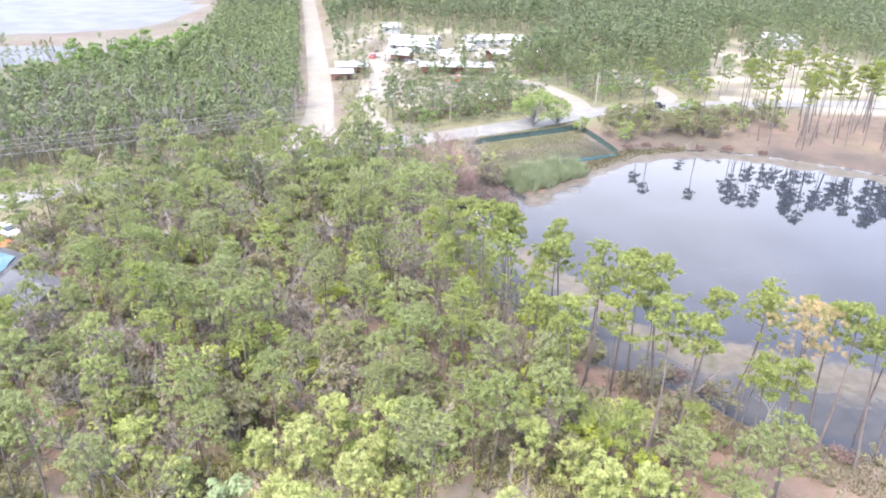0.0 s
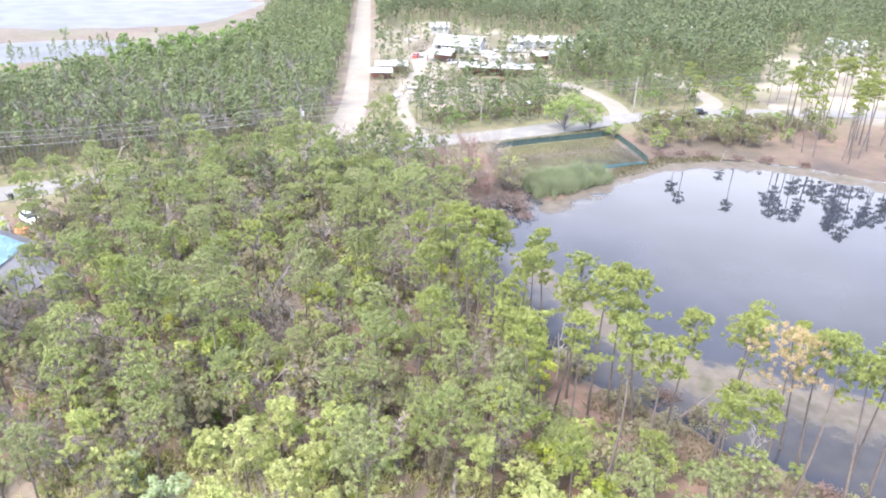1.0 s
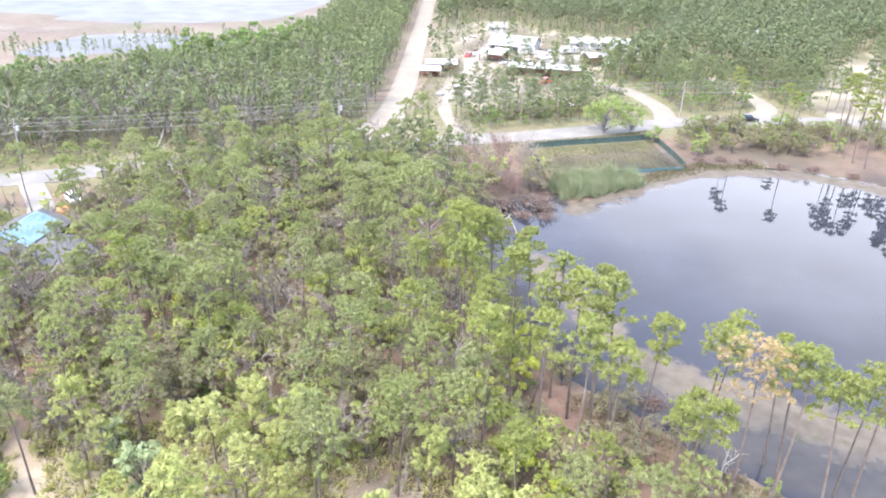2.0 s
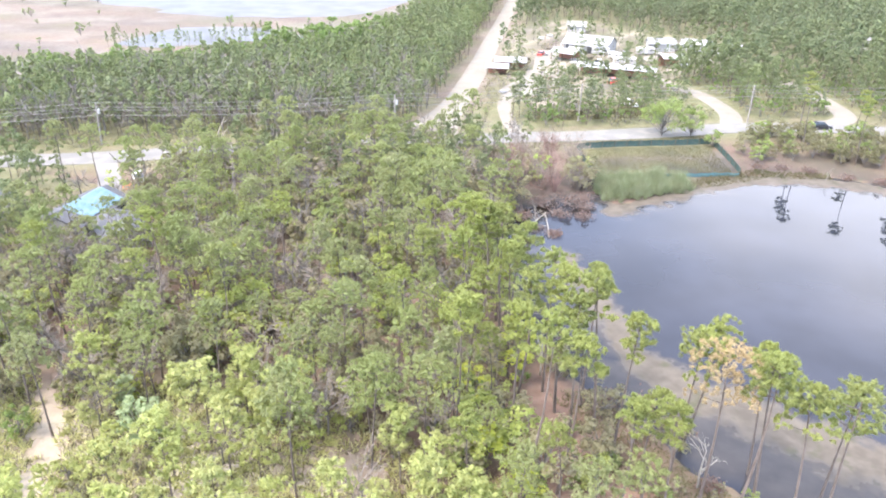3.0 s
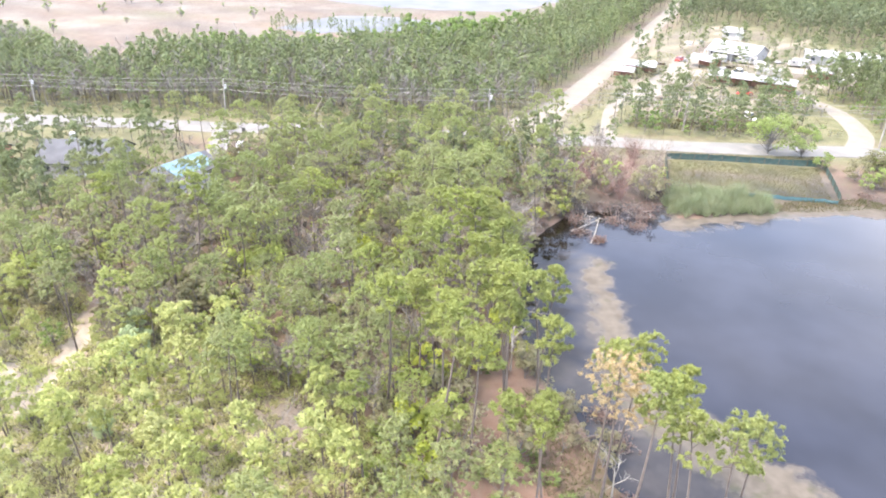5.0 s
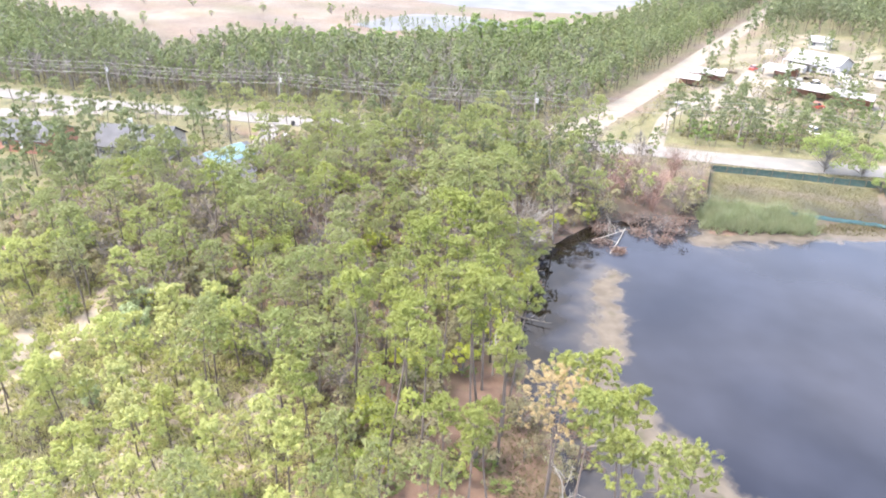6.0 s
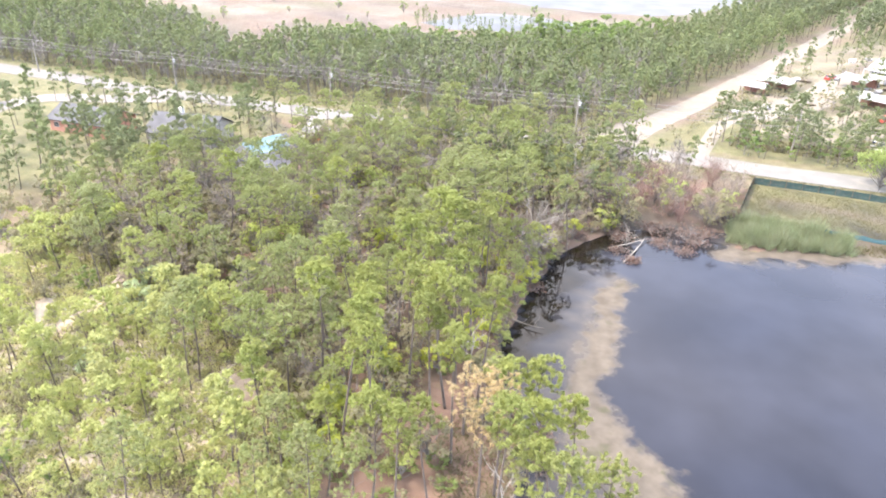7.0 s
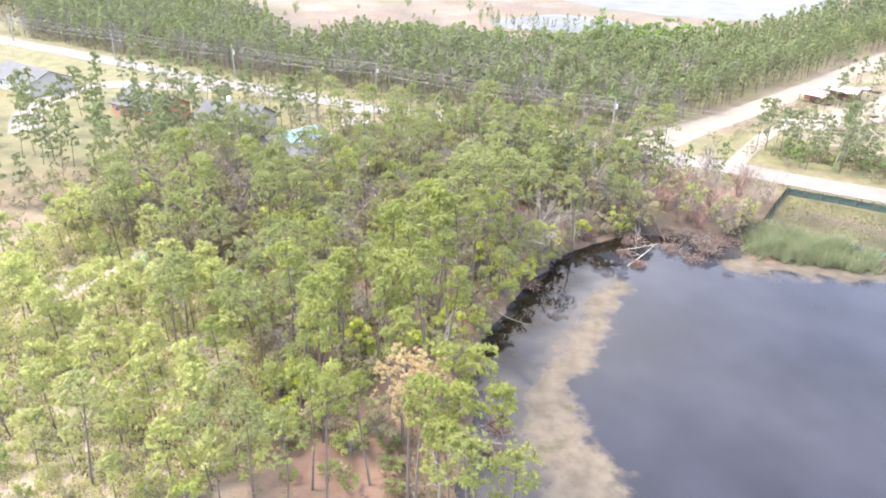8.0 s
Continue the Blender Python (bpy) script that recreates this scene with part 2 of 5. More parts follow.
def wave(q, size, seed):
    """Smooth unevenness between -1 and 1."""
    r = np.random.RandomState(seed)
    v = np.zeros(len(q))
    for _ in range(6):
        d = r.normal(size=2)
        d *= r.uniform(0.6, 1.6) * 2 * math.pi / size / np.linalg.norm(d)
        v += np.sin(q @ d + r.uniform(0, 6.3))
    return v / 3.5


shore = spline(SHORE, 1.5, True)
shore += np.c_[wave(shore, 9, 5), wave(shore, 9, 6)] * 0.8 + np.c_[wave(shore, 3.5, 15), wave(shore, 3.5, 16)] * 0.45
road_line, dirt_line = spline(ROAD_LINE, 3), spline(DIRT_LINE, 3)
side_line, side_two = spline(SIDE_LINE, 2), spline(SIDE_TWO, 2)
closed_shore = np.vstack([shore, shore[:1]])
QUARRY = np.array([(-420, 60), (-300, 88), (-207, 114), (-165, 110), (-141, 107), (-146, 122), (-152, 140), (-149, 156), (-137, 164), (-122, 180), (-113, 196), (-106, 216), (-94, 217), (-86, 216), (-91, 249), (-101, 300), (-108, 330), (-125, 400), (-150, 470), (-300, 560), (-520, 420)], float)
CLEARING = np.array([(68, 196), (95, 180), (140, 178), (150, 230), (135, 300), (100, 290), (82, 240), (70, 214)], float)
YARD = np.array([(-30, 186), (-36, 214), (-46, 258), (-52, 292), (-44, 326), (-26, 326), (-16, 304), (14, 302), (36, 292), (33, 262), (20, 238), (13, 218), (7, 200), (-2, 180), (-14, 174)], float)


LAKE = np.array([(-212, 262), (-168, 266), (-130, 284), (-124, 330), (-124, 374), (-160, 405), (-260, 385), (-310, 320), (-262, 280)], float)
POOL = np.array([(-178, 200), (-180, 228), (-166, 247), (-146, 250), (-122, 245), (-108, 244), (-113, 231), (-131, 221), (-146, 204), (-159, 190)], float)
LAKE_RING, POOL_RING = np.vstack([LAKE, LAKE[:1]]), np.vstack([POOL, POOL[:1]])
# worn bare ground under the pines
BARE_TRAILS = [([(-40, 48), (-33, 42), (-27, 36), (-23, 31)], 1.5), ([(-1, 45), (2, 43)], 2.6), ([(12, 65), (16.5, 57), (19, 50), (18.5, 43)], 2.0), ([(-30, 31), (-22, 28.5)], 1.6)]
# feet of the power poles
POLES = [(-205, 33), (-163, 57.5), (-126.4, 82.7), (-90.5, 108), (-38.3, 139.3), (-3, 165.9), (34.5, 181.6), (82, 203)]
DRIVE_EAST = [(-14, 150), (-18, 159), (-23, 172), (-25, 186), (-23, 204), (-26, 220), (-29, 234)]
LANE = [(-26, 232), (-28, 246), (-20, 253), (-6, 250), (8, 252), (22, 258), (26, 274)]
PAD = [(-23, 184), (-23, 192), (-22, 200), (-22, 209), (-23, 217)]
PLOT = np.array([(0, 146), (7, 130), (33, 145), (27, 161)], float)
DRIVE_WEST = [(-86, 104), (-79, 97.5), (-73, 92), (-68, 86)]
DRIVE_HOUSE = [(-116, 77), (-124, 66), (-133, 52), (-130, 41), (-116, 32), (-100, 30)]


def height(q):
    """The ground's height at the places q."""
    q = np.atleast_2d(np.asarray(q, float))
    d = along(closed_shore, q)
    d = np.where(inside(shore, q), -d, d)
    z = np.where(d > 0, WATER_Z + 1.5 * (1 - np.exp(-d * 0.11)), WATER_Z + np.maximum(d * 0.22, -3.0))
    z = z - 1.1 * np.clip(along(LAKE_RING, q) / 8, 0, 1) * inside(LAKE, q)
    z = z - 0.9 * np.clip(along(POOL_RING, q) / 6, 0, 1) * inside(POOL, q)
    z = z + 1.2 * np.clip(wave(q * (1, 2.2), 60, 51) - 0.25, 0, 0.8) * inside(LAKE, q)
    return z + 0.14 * wave(q, 26, 3) * np.clip(np.abs(d) / 6, 0, 1)


def ground_z(x, y):
    return float(height([(x, y)])[0])


# ---- mesh helpers ----
def np_mesh(name, verts, tris, mats, index=None, smooth=False):
    me = bpy.data.meshes.new(name)
    v, f = np.asarray(verts, np.float32), np.asarray(tris, np.int32)
    me.vertices.add(len(v))
    me.vertices.foreach_set("co", v.ravel())
    me.loops.add(f.size)
    me.loops.foreach_set("vertex_index", f.ravel())
    me.polygons.add(len(f))
    me.polygons.foreach_set("loop_start", np.arange(0, f.size, f.shape[1], dtype=np.int32))
    if index is not None:
        me.polygons.foreach_set("material_index", np.asarray(index, np.int32))
    me.polygons.foreach_set("use_smooth", np.full(len(f), smooth))
    me.update(calc_edges=True)
    for m in mats:
        me.materials.append(m)
    return me


def child(name, me, parent, label=""):
    ob = new(name, me)
    ob.parent = parent
    return tagged(ob, label) if label else ob


def part(name, bm, material, parent=None, label=""):
    me = bpy.data.meshes.new(name)
    bmesh.ops.recalc_face_normals(bm, faces=bm.faces)
    bm.to_mesh(me)
    bm.free()
    me.materials.append(material)
    return child(name, me, parent, label)


def add_box(bm, x0, y0, z0, x1, y1, z1, bevel=0.0):
    made = bmesh.ops.create_cube(bm, size=1.0)["verts"]
    for v in made:
        v.co = Vector(((x0 + x1) / 2 + v.co.x * (x1 - x0), (y0 + y1) / 2 + v.co.y * (y1 - y0), (z0 + z1) / 2 + v.co.z * (z1 - z0)))
    if bevel:
        bmesh.ops.bevel(bm, geom=list({e for v in made for e in v.link_edges}), offset=bevel, segments=1, affect="EDGES")
    return bm


def box(*a, **k):
    return add_box(bmesh.new(), *a, **k)


def tube(points, radii, sides=6):
    """A tapered tube through the points, as arrays."""
    p, r = np.asarray(points, float), np.asarray(radii, float)
    t = np.gradient(p, axis=0)
    t /= np.linalg.norm(t, axis=1)[:, None] + 1e-9
    ref = np.where(np.abs(t[:, 2:3]) > 0.9, np.array([[1.0, 0, 0]]), np.array([[0, 0, 1.0]]))
    a = np.cross(t, ref)
    a /= np.linalg.norm(a, axis=1)[:, None] + 1e-9
    b = np.cross(t, a)
    ang = np.arange(sides) * 2 * math.pi / sides
    v = (p[:, None] + r[:, None, None] * (np.cos(ang)[None, :, None] * a[:, None] + np.sin(ang)[None, :, None] * b[:, None])).reshape(-1, 3)
    f = []
    for i in range(len(p) - 1):
        for j in range(sides):
            k, l, m, n = i * sides + j, i * sides + (j + 1) % sides, (i + 1) * sides + j, (i + 1) * sides + (j + 1) % sides
            f += [(k, l, n), (k, n, m)]
    return v, np.array(f)


def gather(pieces):
    """Joins arrays of places and triangles."""
    vs, fs, base = [], [], 0
    for v, f in pieces:
        vs.append(v)
        fs.append(f + base)
        base += len(v)
    return np.vstack(vs), np.vstack(fs)


def blades(centres, normals, length, width, rng):
    """One slim triangle at each centre, pointing along its direction."""
    n = len(centres)
    d = normals / (np.linalg.norm(normals, axis=1)[:, None] + 1e-9)
    s = np.cross(d, rng.normal(size=(n, 3)))
    s /= np.linalg.norm(s, axis=1)[:, None] + 1e-9
    l = (length * rng.uniform(0.7, 1.25, n))[:, None]
    w = (width * rng.uniform(0.7, 1.3, n))[:, None]
    v = np.stack([centres - s * w / 2 + d * l * 0.12, centres + s * w / 2 + d * l * 0.12, centres + d * l], 1).reshape(-1, 3)
    return v, np.arange(3 * n).reshape(-1, 3)


def facets(centres, normals, length, width, rng, lift=0.4):
    """One slim triangle at each centre, lying on a rounded clump that faces along the normals, its tip raised."""
    n = normals / (np.linalg.norm(normals, axis=1)[:, None] + 1e-9) + rng.normal(size=normals.shape) * 0.25
    n /= np.linalg.norm(n, axis=1)[:, None] + 1e-9
    s = np.cross(n, rng.normal(size=n.shape))
    s /= np.linalg.norm(s, axis=1)[:, None] + 1e-9
    d = np.cross(s, n) + n * lift * rng.uniform(-0.3, 1.0, (len(n), 1))
    l = (length * rng.uniform(0.7, 1.3, len(n)))[:, None]
    w = (width * rng.uniform(0.7, 1.3, len(n)))[:, None]
    v = np.stack([centres - s * w / 2 - d * l * 0.4, centres + s * w / 2 - d * l * 0.4, centres + d * l * 0.6], 1).reshape(-1, 3)
    return v, np.arange(3 * len(n)).reshape(-1, 3)


def grid_ribbon(line, half, lift, cross=4, thick=0.25):
    """A road along the line, following the ground, with sides let into it."""
    t = np.gradient(line, axis=0)
    t /= np.linalg.norm(t, axis=1)[:, None]
    side = np.c_[-t[:, 1], t[:, 0]]
    half = np.asarray(half, float) * np.ones(len(line))
    us = np.linspace(-1, 1, cross + 1)
    q = line[:, None] + us[None, :, None] * half[:, None, None] * side[:, None]
    z = height(q.reshape(-1, 2)).reshape(len(line), -1) + lift * (1 - 0.35 * us ** 2)[None]
    v = np.concatenate([q, z[..., None]], 2)
    drop = v[:, [0, -1]].copy()
    drop[..., 2] -= thick
    v = np.concatenate([drop[:, :1], v, drop[:, 1:]], 1)
    k = v.shape[1]
    f = [(i * k + j, i * k + j + 1, (i + 1) * k + j + 1, (i + 1) * k + j) for i in range(len(line) - 1) for j in range(k - 1)]
    return v.reshape(-1, 3), np.array(f)[:, ::-1]


# ---- ground, water, roads ----
def build_ground():
    def axis(lo, hi, fine_lo, fine_hi, step, far):
        mid = np.arange(fine_lo, fine_hi + step, step)
        out_a = fine_lo - np.cumsum(np.linspace(step, 14, 30))
        out_b = fine_hi + step + np.cumsum(np.linspace(step, 14, 30))
        return np.concatenate([[-far], np.linspace(lo, out_a[-1] - 15, 12), out_a[::-1], mid, out_b, np.linspace(out_b[-1] + 15, hi, 12), [far]])
    xs, ys = axis(-700, 700, -12, 108, 1.5, 4000), axis(-400, 1100, 46, 158, 1.5, 4000)
    gx, gy = np.meshgrid(xs, ys)
    q = np.c_[gx.ravel(), gy.ravel()]
    v = np.c_[q, height(q)]
    nx = len(xs)
    i, j = np.meshgrid(np.arange(nx - 1), np.arange(len(ys) - 1))
    k = (j * nx + i).ravel()
    me = np_mesh("ground", v, np.c_[k, k + 1, k + nx + 1, k + nx], [GROUND], smooth=True)
    d = along(closed_shore, q)
    wet = inside(shore, q)
    road_d, dirt_d = along(road_line, q), along(dirt_line, q)
    patch = wave(q, 17, 11)
    sand = np.clip(1 - dirt_d / 7, 0, 1) + 0.5 * np.clip(1 - road_d / 6, 0, 1)
    sand += np.clip(1.3 - np.hypot((q[:, 0] + 12) / 33, (q[:, 1] - 33) / 16), 0, 1) * (0.95 + 0.8 * patch)
    sand += inside(QUARRY, q) * (0.45 + 0.7 * wave(q, 30, 15)) + inside(CLEARING, q) * (0.3 + 0.9 * patch) + inside(YARD, q) * (0.35 + 0.8 * wave(q, 13, 12))
    sand += np.where(~wet & (q[:, 1] < 70) & (q[:, 0] > 34), np.clip(1 - d / 7, 0, 1) * 0.9, 0)
    sand += np.clip(1.2 - along(np.array([(8, 141), (29, 152)], float), q) / 2.2, 0, 1) * 0.8 + np.clip(1.3 - along(np.array([(30, 147), (29, 155)], float), q) / 2.5, 0, 1) * 0.8
    grass = np.clip(1.4 - road_d / 9, 0, 1) * 0.9 + inside(QUARRY, q) * np.clip(wave(q, 60, 14) - 0.1, 0, 1)
    grass += np.clip(1.3 - np.hypot((q[:, 0] + 26) / 30, (q[:, 1] - 30) / 18), 0, 1) * 0.8 + np.clip((-60 - q[:, 0]) / 20, 0, 1) * (q[:, 1] < 90) * 0.9
    grass += 0.35 * np.clip(wave(q, 22, 8), 0, 1) + inside(PLOT, q) * 0.9 + inside(CLEARING, q) * 0.5 + np.clip(2.2 - np.hypot(q[:, 0] - 22, q[:, 1] - 190) / 6, 0, 1)
    grass += (q[:, 1] > np.interp(q[:, 0], road_line[:, 0], road_line[:, 1]) + 8) * (dirt_d > 5) * ~inside(QUARRY, q) * 0.9
    fine_mud = wave(q, 7, 38)
    mud = np.where(wet, np.clip(d / 1.6, 0, 1), 0) + np.where(~wet & (q[:, 0] < 14) & (q[:, 1] > 70), np.clip(1 - d / 2.0, 0, 1) * 0.6, 0)
    mud += np.where(~wet & (q[:, 1] > 125), np.clip(1.2 - d / 14, 0, 1) * (0.58 + 0.25 * patch), 0)
    mud += np.clip(1.3 - np.hypot((q[:, 0] + 1) / 11, (q[:, 1] - 117) / 13), 0, 1) * (0.55 + 0.3 * fine_mud)
    mud += inside(QUARRY, q) * (0.2 + 0.2 * wave(q, 45, 33)) + (inside(YARD, q) | inside(CLEARING, q)) * 0.08 + inside(PLOT, q) * np.clip(0.22 + 0.3 * wave(q, 9, 34), 0, 1)
    fine = wave(q, 6, 35)
    pale = np.clip(1.5 - np.hypot((q[:, 0] + 13) / 31, (q[:, 1] - 32) / 13), 0, 1) * np.clip(0.75 + 0.6 * patch + 0.4 * fine, 0, 1)
    pale += inside(YARD, q) * np.clip(0.75 * wave(q, 11, 36), 0, 1) + inside(CLEARING, q) * np.clip(0.35 + 0.75 * wave(q * (0.6, 1.5), 24, 39), 0, 1)
    red = np.clip(1.6 - np.hypot((q[:, 0] - 20) / 7, (q[:, 1] - 49) / 9) + 0.45 * fine, 0, 1) + np.clip(1.4 - along(np.array(BARE_TRAILS[2][0], float), q) / 2.6 + 0.3 * fine, 0, 1)
    red += np.clip(1.3 - along(np.array(BARE_TRAILS[0][0], float), q) / 2.2 + 0.5 * fine, 0, 0.85)
    for name, val in (("sand", sand), ("grass", grass), ("mud", mud), ("pale", pale), ("red", red)):
        at = me.attributes.new(name, "FLOAT", "POINT")
        at.data.foreach_set("value", np.clip(val, 0, 1).astype(np.float32))
    tagged(new("ground", me), "reddish pine straw and sandy forest floor", "ground", kind="structure")


build_ground()


def build_pond():
    xs, ys = np.arange(-10, 112, 1.5), np.arange(46, 160, 1.5)
    gx, gy = np.meshgrid(xs, ys)
    q = np.c_[gx.ravel(), gy.ravel()]
    d, wet = along(closed_shore, q), inside(shore, q)
    keep = wet | (d < 3.5)
    i, j = np.meshgrid(np.arange(len(xs) - 1), np.arange(len(ys) - 1))
    k = (j * len(xs) + i).ravel()
    f = np.c_[k, k + 1, k + len(xs) + 1, k + len(xs)]
    f = f[keep[f].all(1)]
    used = np.unique(f)
    back = np.zeros(len(q), int)
    back[used] = np.arange(len(used))
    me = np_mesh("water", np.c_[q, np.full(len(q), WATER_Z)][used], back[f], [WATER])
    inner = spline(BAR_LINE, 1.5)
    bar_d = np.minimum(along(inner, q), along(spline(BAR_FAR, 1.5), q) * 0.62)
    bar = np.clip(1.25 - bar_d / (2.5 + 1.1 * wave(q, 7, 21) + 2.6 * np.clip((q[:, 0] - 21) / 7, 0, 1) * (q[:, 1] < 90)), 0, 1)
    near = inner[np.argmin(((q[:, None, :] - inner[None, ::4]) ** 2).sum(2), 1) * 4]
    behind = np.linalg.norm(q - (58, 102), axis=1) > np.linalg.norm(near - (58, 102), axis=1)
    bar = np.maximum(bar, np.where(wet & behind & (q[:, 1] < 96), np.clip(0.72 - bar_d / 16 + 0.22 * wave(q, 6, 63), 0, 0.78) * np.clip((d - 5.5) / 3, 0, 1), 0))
    # pale shallows held off the west shore, keeping its painted tree reflections dark
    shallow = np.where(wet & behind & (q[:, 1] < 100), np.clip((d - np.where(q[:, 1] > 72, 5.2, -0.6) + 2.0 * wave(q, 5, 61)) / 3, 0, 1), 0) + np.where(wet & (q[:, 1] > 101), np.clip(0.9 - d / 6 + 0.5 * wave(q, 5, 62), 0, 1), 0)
    # mask of the painted reflections: a ragged strip along the western shore
    shore_reflection = np.where(wet & (q[:, 0] < 18) & (q[:, 1] > 66), np.clip((6.5 + 2.0 * wave(q, 6, 64) - d) / 2.5, 0, 1) * np.clip((19 - q[:, 0]) / 5, 0, 1) * np.clip((122 - q[:, 1]) / 8, 0, 1), 0)
    for name, val in (("bar", bar), ("shallow", shallow), ("shore_reflection", shore_reflection)):
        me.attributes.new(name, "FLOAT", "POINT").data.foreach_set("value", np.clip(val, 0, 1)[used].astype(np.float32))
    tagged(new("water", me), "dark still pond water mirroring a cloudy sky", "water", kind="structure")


build_pond()

v, f = grid_ribbon(road_line, 3.6, 0.14)
tagged(new("road", np_mesh("road", v, f, [ASPHALT])), "sun-bleached pale asphalt road with sandy edges", "road", kind="structure")
flare = 3.3 + 6.0 * np.exp(-np.arange(len(dirt_line)) * 3 / 9.0)
v, f = grid_ribbon(dirt_line, flare, 0.1)
tagged(new("dirt_road", np_mesh("dirt_road", v, f, [DIRT_ROAD])), "straight pale sand road through the pines", "road", kind="structure")
for nm, ln in (("side_road", side_line), ("sand_track", side_two)):
    v, f = grid_ribbon(ln, 2.6, 0.08)
    tagged(new(nm, np_mesh(nm, v, f, [DIRT_ROAD])), "winding pale sand track between pines", "road", kind="structure")


# ---- trees ----
def pine_arrays(rng, tall, spread, limbs, tufts, needles, tuft=0.26, length=0.34, width=0.075, sides=6, bare=0.55, twigs=True, rings=7, pad=0.5, flat=0.55, lift=1.1):
    """A pine: trunk with limbs, each ending in a domed pad of round needle tufts."""
    lean = rng.normal(size=2) * 0.05 * tall
    bow = rng.normal(size=2) * 0.02 * tall

    def axis(z):
        u = z / tall
        return np.array([lean[0] * u ** 1.4 + bow[0] * math.sin(3 * u), lean[1] * u ** 1.4 + bow[1] * math.sin(3 * u), z])
    zs = np.linspace(0, 0.96, rings) * tall
    r0 = 0.0095 * tall
    wood = [tube([axis(z) - (0, 0, 0.3 if z == 0 else 0) for z in zs], r0 * (1.05 - 0.85 * zs / tall), sides)]
    low = bare * tall
    pads, size = [axis(tall * 0.965)], [pad * spread * 0.9]
    for i in range(limbs):
        u = (i + rng.uniform(0.1, 0.9)) / limbs
        z = low + (tall - low) * 0.93 * u ** 0.9
        prof = math.sqrt(max(0.08, 1 - ((u - 0.2) / 0.82) ** 2))
        r = pad * spread * rng.uniform(0.75, 1.2)
        reach = max(0.15, spread * prof * rng.uniform(0.7, 1.12) - 0.4 * r)
        a = i * 2.4 + rng.uniform(-0.5, 0.5)
        rise = rng.uniform(0.05, 0.4) + 0.3 * u
        out = np.array([math.cos(a), math.sin(a), 0])
        base = axis(z)
        pts = [base + out * reach * s + np.array([0, 0, reach * rise * s ** 1.5]) for s in (0, 0.4, 0.75, 1)]
        if twigs:
            wood.append(tube(pts, np.array([0.05, 0.035, 0.022, 0.01]) * tall / 14, 3))
        pads.append(pts[-1])
        size.append(r)
    pads, size = np.repeat(np.array(pads), tufts, 0), np.repeat(np.array(size), tufts)
    d = rng.normal(size=pads.shape)
    d /= np.linalg.norm(d, axis=1)[:, None]
    d[:, 2] = np.where(d[:, 2] < -0.2, -0.5 * d[:, 2], d[:, 2])
    ball = np.full(len(pads), tuft) if tufts > 1 else size
    cent = pads + d * size[:, None] * (1, 1, flat) * rng.uniform(0.75, 1.1, (len(pads), 1)) * (tufts > 1)
    cent, d, ball = np.repeat(cent, needles, 0), np.repeat(d, needles, 0), np.repeat(ball, needles)
    v = rng.normal(size=cent.shape)
    v = v / np.linalg.norm(v, axis=1)[:, None] + 0.35 * d + (0, 0, 0.2)
    v /= np.linalg.norm(v, axis=1)[:, None]
    return wood, facets(cent + v * ball[:, None] * rng.uniform(0.45, 1.0, (len(cent), 1)), v, length, width, rng, lift)


def oak_arrays(rng, tall, spread, limbs, leaves, size, sides=5, low=0.3):
    """A broad-leaved tree or shrub: forked limbs and leafy clumps of uneven size."""
    wood, cent, face = [], [], []
    wood.append(tube([(0, 0, -0.3), (0.02, -0.01, tall * 0.25), (rng.normal() * 0.03, rng.normal() * 0.03, tall * 0.6)],
                     np.array([0.022, 0.017, 0.008]) * tall, sides))
    for i in range(limbs):
        u = rng.uniform(low, 1.0)
        a = i * 2.4 + rng.uniform(-0.6, 0.6)
        reach = spread * math.sqrt(max(0.08, 1 - ((u - 0.5) / 0.62) ** 2)) * rng.uniform(0.45, 1.0)
        start = np.array([0, 0, tall * rng.uniform(0.12, 0.5) * u])
        end = np.array([math.cos(a) * reach, math.sin(a) * reach, tall * u * 0.93])
        mid = (start + end) / 2 + rng.normal(size=3) * 0.1 * spread
        wood.append(tube([start, mid, end], np.array([0.012, 0.008, 0.003]) * tall, 3))
        r = spread * rng.uniform(0.2, 0.36)
        p = rng.normal(size=(leaves, 3))
        p /= np.linalg.norm(p, axis=1)[:, None]
        p[:, 2] = np.where(p[:, 2] < -0.4, -p[:, 2], p[:, 2])
        face.append(p + (0, 0, 0.25))
        cent.append(end + p * (r * rng.uniform(0.6, 1.1, leaves))[:, None] * (1, 1, 0.75))
    return wood, facets(np.vstack(cent), np.vstack(face), size, size * 0.7, rng)


